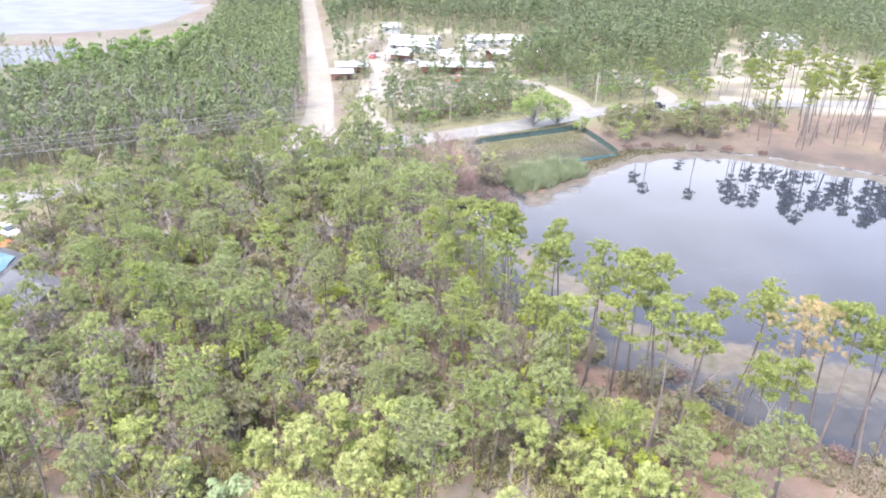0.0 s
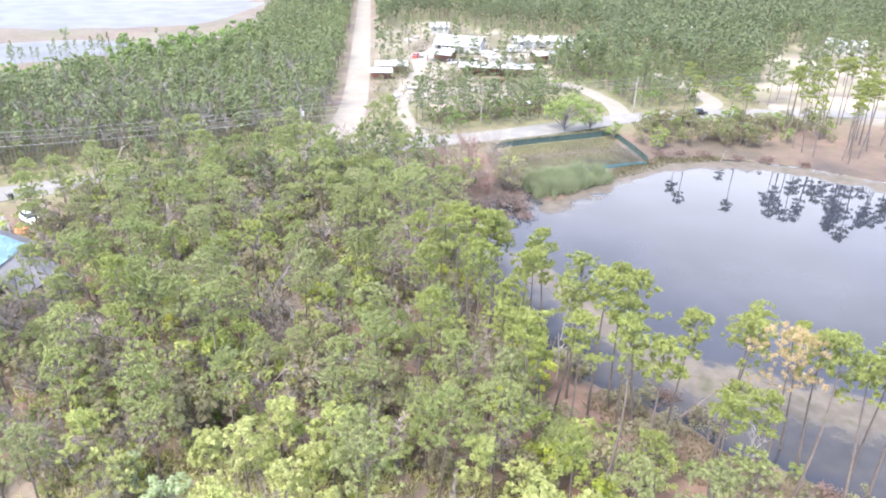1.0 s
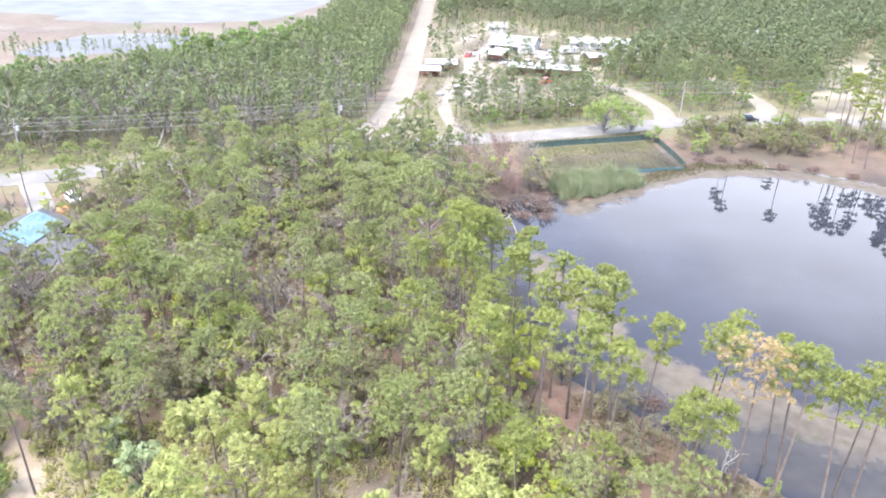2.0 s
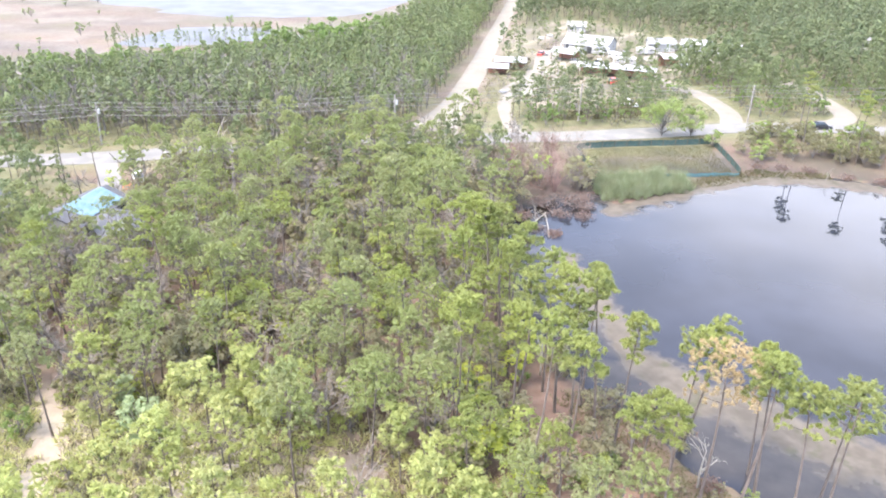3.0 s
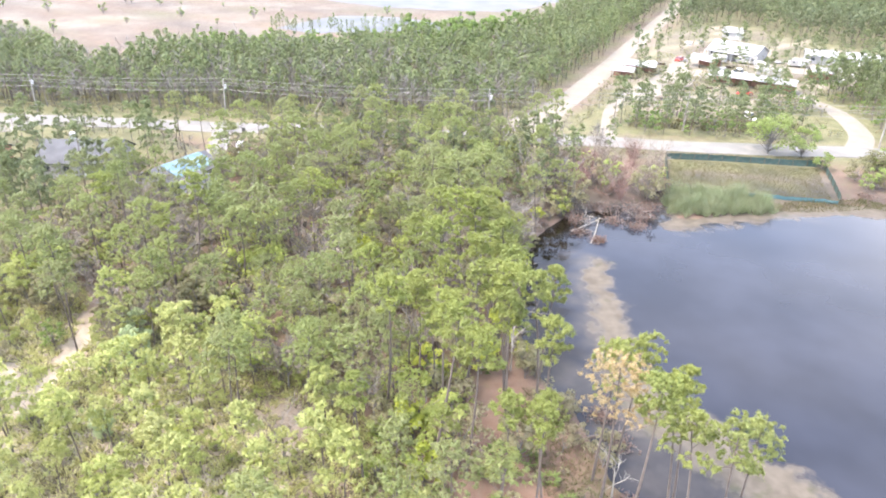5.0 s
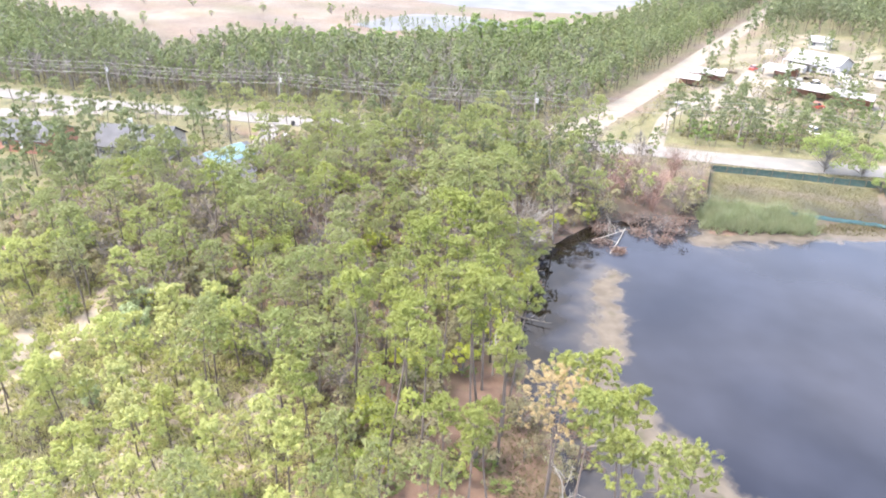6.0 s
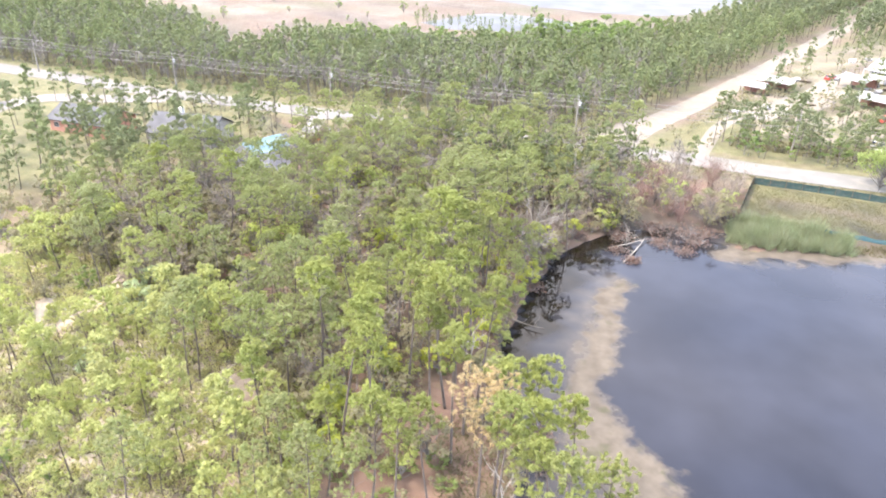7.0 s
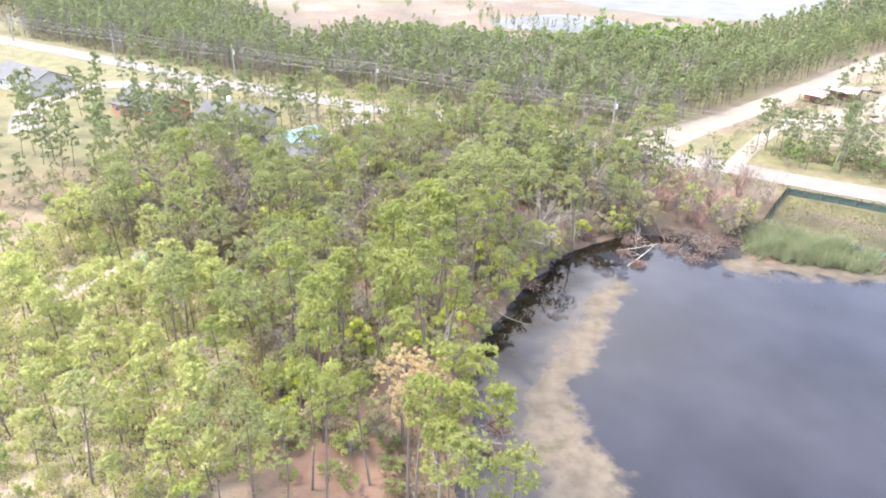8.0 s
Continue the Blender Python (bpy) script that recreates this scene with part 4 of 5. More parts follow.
scatter_join("undergrowth", scrub_lod, W9, [BARK_GREY, LEAF_WOODS], "green scrub filling the pines beyond the road", "undergrowth")
scatter_join("undergrowth", scrub_lod, W4, [BARK_GREY, LEAF_GREY], "low grey-green scrub on the forest floor", "undergrowth")
W6 = places_in(-64, 16, 24, 130, 3.7, lambda q: (road_side(q) < -8) & (q[:, 1] > 26 - 0.2 * q[:, 0]) & (((q[:, 0] + 11) / 32) ** 2 + ((q[:, 1] - 33) / 14.5) ** 2 > 1), 0.65, 1.6, 4, 12)
under_lod = [oak_arrays(np.random.RandomState(110 + i), 4.0, 1.7, 12, 24, 0.3, 4) for i in range(4)]
scatter_join("understorey", under_lod, W6[::2], [BARK_GREY, LEAF], "green young oaks filling the gaps under the pines", "understorey")
scatter_join("understorey", under_lod, W6[1::2], [BARK_GREY, LEAF_GREY], "grey-green young oaks filling the gaps under the pines", "understorey")
clump_lod = [oak_arrays(np.random.RandomState(98 + i), 9.5, 3.4, 15, 36, 0.6) for i in range(3)]
W5 = places_in(-165, -78, 140, 235, 4.6, lambda q: (along(QUARRY[7:14], q) < 19) & ~inside(QUARRY, q) & (q[:, 0] < -84), 0.5, 0.95, 3, 11)
W5 = [(x, y, turn, size * (1.5 if x > -112 and y > 196 else 1.0), k) for x, y, turn, size, k in W5]
W8 = places_in(-420, -100, 110, 330, 15.0, lambda q: inside(QUARRY, q) & ~inside(LAKE, q) & ~inside(POOL, q) & (along(QUARRY[4:16], q) > 6) & (wave(q, 40, 41) > 0.15), 0.2, 0.62, 3, 17)
scatter_join("quarry_bushes", clump_lod, W8, [BARK_GREY, LEAF_WOODS], "scattered green bushes on the floor of a sand pit", "bushes")
scatter_join("broadleaf_woods", clump_lod, W5, [BARK_GREY, LEAF_WOODS], "bright green broad-leaved trees edging the sand pit", "woods")

for x, y, s_ in ((-64, 91, 1.0), (-66, 92.5, 0.8), (-62.5, 90, 0.9), (-60, 107, 1.5), (-9, 110, 1.2), (1.5, 107.5, 0.8), (-4, 100, 1.0), (12.5, 66, 1.3), (49, 149.5, 0.6), (29.8, 55, 1.1)):
    stand(snag_kind, x, y, rng.uniform(0, 360), s_, rng.normal() * 5)
stand(oak_kinds[3], -4.2, 111, 30, 0.5)
for k in MODELS:
    for o in [*k.children, k]:
        bpy.data.objects.remove(o)

# ---- drives, lake ----
for nm, ln, w, mt, lab in (("driveway", DRIVE_EAST, 1.7, DIRT_ROAD, "pale sand driveway into the yard"), ("driveway", DRIVE_WEST, 2.0, DRIVE, "pale gravel driveway beside pines"),
                           ("driveway", PAD, 5.6, DIRT_ROAD, "wide bare patch of pale sand in the yard"), ("driveway", LANE, 4.2, DIRT_ROAD, "pale sand lane between sheds and trailers"),
                           ("driveway", DRIVE_HOUSE, 3.4, DRIVE, "wide pale concrete drive round a lawn")):
    v, f = grid_ribbon(spline(ln, 1.5), w, 0.13 if ln is PAD else 0.11 if ln is LANE else 0.09)
    tagged(new(nm, np_mesh(nm, v, f, [mt])), lab, "driveway", kind="structure")


def lake_sheet(outline, z, label):
    ring = spline(outline, 4, True)
    ring += np.c_[wave(ring, 14, 31), wave(ring, 14, 32)] * 1.5
    b = bmesh.new()
    bmesh.ops.triangulate(b, faces=[b.faces.new([b.verts.new((x, y, z)) for x, y in ring])])
    b.normal_update()
    if sum(f.normal.z for f in b.faces) < 0:
        bmesh.ops.reverse_faces(b, faces=b.faces)
    m = bpy.data.meshes.new("water")
    b.to_mesh(m)
    b.free()
    m.materials.append(LAKE_WATER)
    tagged(new("water", m), label, "water", kind="structure")


lake_sheet(LAKE, 0.62, "shallow pale water in a flooded sand pit")
lake_sheet(POOL, 0.66, "bright shallow pool at the edge of a sand pit")

# ---- power line ----
POLE_WOOD = rough_mat("weathered_pole", (0.17, 0.155, 0.14), (0.24, 0.225, 0.205), 1.0, 8.0)
GALVANISED = rough_mat("galvanised_steel", (0.5, 0.5, 0.5), (0.62, 0.62, 0.62), 2.0, 9.0, 0.45, 0.8)
PORCELAIN = rough_mat("white_porcelain", (0.3, 0.3, 0.29), (0.36, 0.36, 0.35), 3.0, 9.0, 0.3)
CABLE = rough_mat("dull_cable", (0.16, 0.16, 0.16), (0.22, 0.22, 0.22), 1.0, 5.0, 0.5)
WIRES = [(8.75, 0.0), (7.9, 0.35), (7.3, -0.3), (6.2, 0.15)]


def cylinder(r0, r1, z0, z1, x=0.0, y=0.0, sides=10):
    b = bmesh.new()
    made = bmesh.ops.create_cone(b, cap_ends=True, segments=sides, radius1=r0, radius2=r1, depth=z1 - z0)["verts"]
    bmesh.ops.translate(b, verts=made, vec=(x, y, (z0 + z1) / 2))
    return b


def utility_pole(x, y, transformer):
    root = tagged(new("utility_pole"), "weathered wooden utility pole" + (" with a pale transformer can" if transformer else " with porcelain insulators"), "pole", "power line poles")
    part("shaft", cylinder(0.19, 0.12, -0.4, 8.6), POLE_WOOD, root)
    for h, off in WIRES[:3]:
        part("insulator", cylinder(0.07, 0.05, h - 0.16, h + 0.02, off * 0.6, 0, 8), PORCELAIN, root)
        part("bracket", box(min(0, off * 0.6) - 0.03, -0.03, h - 0.2, max(0, off * 0.6) + 0.03, 0.03, h - 0.15), GALVANISED, root)
    if transformer:
        can = part("transformer", cylinder(0.27, 0.27, 6.5, 7.4, 0.42, 0, 14), PORCELAIN, root, "pale grey transformer can")
        part("bushing", cylinder(0.05, 0.03, 7.4, 7.65, 0.42, 0, 8), PORCELAIN, can)
    root.matrix_world = pose(x, y, ground_z(x, y), 0, rng.normal() * 0.8, 30)
    return root


for i, (x, y) in enumerate(POLES):
    utility_pole(x, y, i in (2, 3, 4))
for h, off in WIRES:
    run = []
    for (x0, y0), (x1, y1) in zip(POLES[:-1], POLES[1:]):
        a, b = np.array([x0 + off * 0.5, y0, ground_z(x0, y0) + h]), np.array([x1 + off * 0.5, y1, ground_z(x1, y1) + h])
        us = np.linspace(0, 1, 13)[:, None]
        pts = a + (b - a) * us - np.array([0, 0, 1]) * (4 * us * (1 - us)) * np.linalg.norm(b - a) * 0.012
        run += list(pts[:-1])
    v, f = tube(run, np.full(len(run), 0.026 if h > 7 else 0.034), 4)
    tagged(new("power_cable", np_mesh("power_cable", v, f, [CABLE])), "thin dark overhead cable sagging between poles", "cable", "overhead cables")

# ---- silt fence and reeds ----
FABRIC = rough_mat("dark_green_fence_fabric", (0.014, 0.0372, 0.0341), (0.0245, 0.0558, 0.0496), 0.7, 6.0, 0.7, dirt=(0.063, 0.0682, 0.0558))
FABRIC_TEAL = rough_mat("teal_fence_fabric", (0.03, 0.085, 0.095), (0.05, 0.12, 0.13), 0.7, 6.0, 0.7, dirt=(0.065, 0.1, 0.1))
FENCE_WOOD = rough_mat("fence_stake", (0.064, 0.048, 0.032), (0.1, 0.08, 0.056), 2.0, 9.0)


def fabric_fence(a, b, tall, mat, label):
    a, b = np.array(a, float), np.array(b, float)
    root = tagged(new("silt_fence"), label, "fence", "silt fences")
    n = max(2, int(np.linalg.norm(b - a) / 2.6))
    pts = [a + (b - a) * i / n for i in range(n + 1)]
    d = (b - a) / np.linalg.norm(b - a)
    side = np.array([-d[1], d[0]])
    for i, p in enumerate(pts):
        z = ground_z(*p)
        part("post", box(p[0] - 0.05, p[1] - 0.05, z - 0.4, p[0] + 0.05, p[1] + 0.05, z + tall + 0.12), FENCE_WOOD, root)
        if i == n:
            break
        q = pts[i + 1]
        bm2 = bmesh.new()
        rows = []
        for lift in (0.0, 0.5, 1.0):
            row = []
            for u in np.linspace(0, 1, 5):
                c = p + (q - p) * u
                bulge = 0.1 * math.sin(math.pi * u) * (1 - abs(lift - 0.5)) * rng.uniform(0.4, 1.4)
                c = c + side * (0.06 + bulge)
                row.append((c[0], c[1], ground_z(*c) - 0.08 + lift * (tall - 0.12 * math.sin(math.pi * u) * rng.uniform(0.3, 1.2))))
            rows.append(row)
        for off in (0.0, 0.02):
            grid = [[bm2.verts.new((x + side[0] * off, y + side[1] * off, z)) for x, y, z in row] for row in rows]
            for r0, r1 in zip(grid[:-1], grid[1:]):
                for k in range(4):
                    bm2.faces.new((r0[k], r0[k + 1], r1[k + 1], r1[k]))
        part("panel", bm2, mat, root)


fabric_fence((0.8, 145.5), (27, 160.5), 1.4, FABRIC, "dark green fabric fence on stakes beside the road")
fabric_fence((27.3, 160.3), (33.2, 145.6), 1.4, FABRIC, "dark green fabric fence running down to the pond")
fabric_fence((33, 145), (7.5, 130), 0.85, FABRIC_TEAL, "teal fabric fence above the waterline")
fabric_fence((7, 130.3), (0.8, 145.2), 1.5, FABRIC, "sagging dark fabric fence beside brush")


def blade_field(name, outline, count, tall, width, mat, label, category, seed, lean=0.35, clump=0.12, uneven=0.15):
    r = np.random.RandomState(seed)
    o = np.array(outline, float)
    q = r.uniform(o.min(0), o.max(0), (count * 4, 2))
    q = q[inside(o, q)][:count]
    for trail, wide in BARE_TRAILS:
        q = q[along(np.array(trail, float), q) > wide * (0.8 + 0.6 * wave(q, 4, 37))]
    q = q + clump * np.c_[wave(q, 2.0, seed), wave(q, 2.0, seed + 1)]
    q = q[(along(road_line, q) > 4.0) & (along(dirt_line, q) > 4.5)]
    z = height(q)
    d = np.c_[r.normal(size=(len(q), 2)) * lean, np.ones(len(q))]
    tall = tall * (1 + uneven * wave(q, 4.5, seed + 2))
    v, f = blades(np.c_[q, np.maximum(z, WATER_Z - 0.2)], d, tall, width, r)
    return tagged(new(name, np_mesh(name, v, f, [mat])), label, category, kind="stuff")


DRY_GRASS = leaf_mat("dry_grass", (0.0826, 0.0742, 0.0379), (0.124, 0.112, 0.0589), (0.0576, 0.0703, 0.0295), 0.3, 0.2)
PLOT_GRASS = leaf_mat("plot_grass", (0.085, 0.085, 0.036), (0.125, 0.12, 0.055), (0.11, 0.09, 0.05), 0.35, 0.3)
blade_field("reeds", [(8.5, 125.5), (11.5, 122), (15, 124), (24, 133), (22.5, 136.5), (15, 133.5), (9, 130)], 15000, 2.2, 0.085, REED, "tall pale green reeds at the pond's edge", "reeds", 5, 0.42, 1.3, 0.4)
blade_field("grass", [(1.5, 145), (7.5, 131), (32, 145.5), (26.5, 159)], 15000, 0.26, 0.07, PLOT_GRASS, "yellowing rough grass inside the fence", "grass", 6, 0.6)
blade_field("grass", [(-18, 143), (8, 160), (27, 172), (27, 163), (0, 147), (-10, 140)], 5000, 0.4, 0.12, DRY_GRASS, "dry verge grass along the road", "grass", 7, 0.6)
blade_field("grass", [(-14, 161), (6, 171), (20, 183), (16, 190), (-2, 177), (-16, 168)], 5000, 0.5, 0.14, DRY_GRASS, "dry verge grass along the road", "grass", 8, 0.6)
PALE_GRASS = leaf_mat("pale_green_grass", (0.321, 0.333, 0.131), (0.451, 0.446, 0.202), (0.392, 0.356, 0.214), 0.4, 0.25)
blade_field("low_growth", [(-50, 34), (-40, 22), (-20, 15), (0, 15), (22, 30), (14, 48), (-6, 51), (-24, 48), (-46, 46)], 52000, 0.8, 0.12, PALE_GRASS, "pale yellow-green low growth between young pines", "grass", 13, 0.9, 0.6)
blade_field("grass", [(-40, 24), (0, 20), (22, 34), (12, 48), (-18, 50), (-40, 42)], 16000, 0.55, 0.11, DRY_GRASS, "pale dry grass tufts in the sandy clearing", "grass", 9, 0.8)
blade_field("grass", [(20, 131), (30, 138), (38, 146), (50, 150), (50, 152.5), (36, 149), (27, 141)], 3500, 0.7, 0.12, DRY_GRASS, "straw-coloured sedge along the far bank", "grass", 10, 0.6)
blade_field("grass", [(18, 66), (24, 61), (32, 55.5), (42, 52), (52, 50.5), (52, 46), (38, 46), (24, 52), (14, 63)], 6000, 0.45, 0.1, DRY_GRASS, "dry sedge and fallen needles on the near bank", "grass", 12, 0.9)

# ---- trees and brush that stand apart ----
big = tree_thing("broadleaf_tree", oak_arrays(np.random.RandomState(150), 8.5, 4.6, 30, 70, 0.4), BARK_GREY, LEAF_TREE, "light green broad-leaved tree beside the road", "tree", "roadside broad-leaved trees")
big.matrix_world = pose(16.5, 161.2, ground_z(16.5, 161.2) - 0.02)
copy_thing(big, pose(27.5, 158.6, ground_z(27.5, 158.6), 0, 0, 60) @ Matrix.Diagonal((0.4, 0.4, 0.42, 1)))
copy_thing(big, pose(22.5, 164.2, ground_z(22.5, 164.2), 0, 0, 130) @ Matrix.Diagonal((0.7, 0.7, 0.7, 1)))
pale = tree_thing("flowering_shrub", oak_arrays(np.random.RandomState(151), 6.2, 1.9, 24, 60, 0.3), BARK_GREY, LEAF_PALE, "pale silvery-green flowering shrub", "shrub", "pale shrubs")
pale.matrix_world = pose(-18.5, 39.6, ground_z(-18.5, 39.6))
copy_thing(pale, pose(-23.5, 42.5, ground_z(-23.5, 42.5), 0, 0, 70) @ Matrix.Diagonal((0.75, 0.75, 0.8, 1)))
copy_thing(pale, pose(-11.5, 31.5, ground_z(-11.5, 31.5), 0, 0, 200) @ Matrix.Diagonal((0.6, 0.6, 0.6, 1)))

brown = tree_thing("brown_bush", bare_arrays(np.random.RandomState(152), 4.2, 2.3, 12, 8, 7, 0.09), BARK_GREY, LEAF_BROWN, "dry reddish-brown bush by the pond", "shrub", "dry bushes")
first = True
for i in range(30):
    x, y = rng.uniform(-12, 6), rng.uniform(107, 136)
    if inside(shore, np.array([(x, y)]))[0] or open_ground([(x, y)])[0]:
        continue
    m = pose(x, y, ground_z(x, y), 0, 0, rng.uniform(0, 360)) @ Matrix.Diagonal((*[rng.uniform(0.45, 1.05)] * 3, 1))
    if first:
        brown.matrix_world = m
        first = False
    else:
        copy_thing(brown, m)

bank = tree_thing("bank_shrub", oak_arrays(np.random.RandomState(153), 3.0, 2.0, 16, 40, 0.26), BARK_GREY, LEAF_BANK, "dull green shrub on the pond's far bank", "shrub", "bank shrubs")
bank.matrix_world = pose(38, 156, ground_z(38, 156))
green_bank = tree_thing("bank_shrub", oak_arrays(np.random.RandomState(154), 3.2, 1.7, 15, 40, 0.27), BARK_GREY, LEAF_TREE, "fresh green shrub on the pond's far bank", "shrub", "bank shrubs")
green_bank.matrix_world = pose(36, 153.5, ground_z(36, 153.5))
for i in range(95):
    x = rng.uniform(33, 78)
    y = rng.uniform(155, 174) + 0.15 * (x - 33)
    if open_ground([(x, y)])[0]:
        continue
    copy_thing(green_bank if i % 3 == 0 else bank, pose(x, y, ground_z(x, y), 0, 0, rng.uniform(0, 360)) @ Matrix.Diagonal((*[rng.uniform(0.4, 1.45)] * 3, 1)))


def log(x, y, z, turn, length, r, mat, tilt, label, stubs=3):
    us = np.linspace(0, 1, 6)
    pts = np.c_[us * length, 0.06 * length * np.sin(us * 3) * rng.uniform(-1, 1), us * 0]
    pieces = [tube(pts, r * (1 - 0.65 * us), 7)]
    for _ in range(stubs):
        u = rng.uniform(0.35, 0.95)
        s = np.array([u * length, 0, 0])
        e = s + np.array([0.5, rng.normal() * 0.8, abs(rng.normal()) * 0.6]) * rng.uniform(0.5, 1.4)
        pieces.append(tube([s, (s + e) / 2, e], np.array([0.4, 0.25, 0.1]) * r, 4))
    v, f = gather(pieces)
    ob = tagged(new("fallen_log", np_mesh("fallen_log", v, f, [mat], smooth=True)), label, "log", "fallen logs")
    ob.matrix_world = pose(x, y, z, 0, -tilt, turn)


log(0.5, 104.5, -0.4, 76, 7.5, 0.11, PALE_WOOD, 2, "bleached fallen trunk lying in the inlet", 3)
log(-8, 112, 0.3, 75, 11, 0.13, BARK_GREY, 33, "dead trunk leaning over the brush", 3)
log(5, 102.5, -0.4, 108, 9.5, 0.11, PALE_WOOD, 2, "bleached fallen trunk lying in the inlet", 4)
log(1.5, 114, -0.3, 150, 6, 0.14, BARK, 6, "dark fallen trunk among brush", 4)
log(19, 53, 0.35, 110, 6.5, 0.15, BARK, 1, "fallen pine trunk on red pine straw", 3)
log(6, 78, -0.2, 20, 5, 0.1, DEADWOOD, 2, "bleached branch at the waterline", 5)
log(24.5, 61, 0.1, 40, 6, 0.2, BARK, 12, "leaning broken trunk at the bank", 1)
log(-12, 30.5, 0.75, 160, 5, 0.1, DEADWOOD, 0, "bleached log in dry grass", 2)

lying = tree_thing("fallen_tree", bare_arrays(np.random.RandomState(64), 11.0, 4.2, 11, 7, 6), PALE_WOOD, PALE_WOOD, "fallen leafless tree with pale branches at the shore", "tree", "fallen trees")
lying.matrix_world = pose(-11, 91, 0.6, 0, 72, 20)
copy_thing(lying, pose(-7, 90, 0.5, 0, 74, 100) @ Matrix.Diagonal((0.95, 0.95, 0.95, 1)))
copy_thing(lying, pose(-2.5, 85.5, 0.4, 0, 78, -30) @ Matrix.Diagonal((0.6, 0.6, 0.6, 1)))


def brush_pile(x, y, r, mat, label, seed):
    q = np.random.RandomState(seed)
    n = 130
    c = q.normal(size=(n, 3)) * (r * 0.42, r * 0.42, r * 0.12) + (0, 0, r * 0.16)
    d = q.normal(size=(n, 3)) * (1, 1, 0.3)
    v, f = blades(c, d, r * 0.5, 0.07, q)
    w, g = blades(np.repeat(c, 3, 0) + q.normal(size=(3 * n, 3)) * 0.2, q.normal(size=(3 * n, 3)), 0.35, 0.2, q)
    root = tagged(new("brush_pile"), label, "brush", "brush piles")
    tagged(child("brushwood", np_mesh("brushwood", v, f, [BARK_GREY]), root), kind="stuff")
    tagged(child("dead_foliage", np_mesh("dead_foliage", w, g, [mat]), root), kind="stuff")
    root.matrix_world = pose(x, y, max(ground_z(x, y), WATER_Z) - 0.05)


for i, (x, y, r) in enumerate([(4.5, 118.5, 3.2), (0.5, 116, 2.6), (-3.5, 110.5, 2.6), (24, 65.5, 1.6), (27, 62.5, 1.4), (-5, 103, 2.0), (2.5, 86.5, 1.6), (7, 121.5, 2.2), (31, 55.5, 1.3), (36.5, 52.5, 1.5), (42, 51, 1.2), (20, 65, 1.3), (7.5, 117, 2.4), (4.5, 112.5, 2.0), (8.5, 113, 1.7), (2, 105, 1.5), (-1, 109, 2.4), (-9, 89, 2.2), (-4, 95, 2.0), (5.5, 104, 1.3), (36.5, 150.5, 1.6), (41, 152.5, 1.3), (46, 152.5, 1.5), (53, 152, 1.2), (59, 152, 1.4), (66, 150, 1.2)]):
    brush_pile(x, y, r, LEAF_BROWN, "heap of reddish-brown dead brush at the waterline", 200 + i)


def bare_shrub_arrays(seed, tall, spread):
    """A leafless thicket: many thin stems from one stool, each with twigs and fine ends."""
    q = np.random.RandomState(seed)
    stems, ends, ways = [], [], []
    for i in range(16):
        a = i * 2.4 + q.uniform(-0.4, 0.4)
        out = spread * math.sqrt(q.uniform(0.03, 1.0))
        tip = np.array([math.cos(a) * out, math.sin(a) * out, tall * q.uniform(0.6, 1.05)])
        mid = tip * (0.4, 0.4, 0.55) + q.normal(size=3) * 0.12
        stems.append(tube([(math.cos(a) * 0.25, math.sin(a) * 0.25, -0.2), mid, tip], [0.05, 0.035, 0.012], 4))
        for _ in range(38):
            u = q.uniform(0.3, 1.05)
            ends.append(mid * 2 * u * (1 - u) + tip * u * u + q.normal(size=3) * 0.34)
            ways.append((tip - mid) / np.linalg.norm(tip - mid) + q.normal(size=3) * 0.55)
    return stems, blades(np.array(ends), np.array(ways), 0.85, 0.05, q)


shrubs = []
for seed, mat, lab in ((301, TWIG_PALE, "leafless beige thicket round the inlet"), (302, TWIG_PALE, "leafless beige thicket round the inlet"), (303, TWIG_PINK, "leafless reddish-brown thicket round the inlet")):
    stems, twigs = bare_shrub_arrays(seed, 4.0, 2.3)
    root = tagged(new("bare_shrub"), lab, "shrub", "bare shrubs")
    for st in stems:
        child("stem", np_mesh("stem", *st, [mat], smooth=True), root)
    tagged(child("branchwork", np_mesh("branchwork", *twigs, [mat]), root), kind="stuff")
    shrubs.append(root)
for i, (x, y, k, s_) in enumerate([(-1, 122, 0, 1.1), (2, 134, 1, 1.2), (-9, 136, 0, 1.2), (-6, 101, 1, 1.0), (-6.5, 105, 0, 1.0), (-9.5, 99, 1, 1.1), (-4, 130, 0, 1.2), (-4, 125, 1, 1.0), (3.5, 127.5, 0, 1.1),
                                   (-8, 132, 1, 1.1), (1, 139, 0, 1.2), (-13, 128, 1, 1.1), (5, 124, 1, 0.9), (-11, 106, 0, 1.0), (-8, 127, 2, 1.3), (1.5, 121.5, 2, 1.0), (-9, 92.5, 2, 0.9), (-6, 121, 2, 1.1),
                                   (-1, 127, 2, 1.2), (-3, 137, 2, 1.2), (-12, 95, 1, 0.9), (-7, 116, 1, 1.0), (-5, 142, 0, 1.1), (-12, 119, 2, 1.0)]):
    copy_thing(shrubs[k], pose(x, y, ground_z(x, y), 0, 0, 77 * i) @ Matrix.Diagonal((s_, s_, s_, 1)))
for k in shrubs:
    for o in [*k.children, k]:
        bpy.data.objects.remove(o)


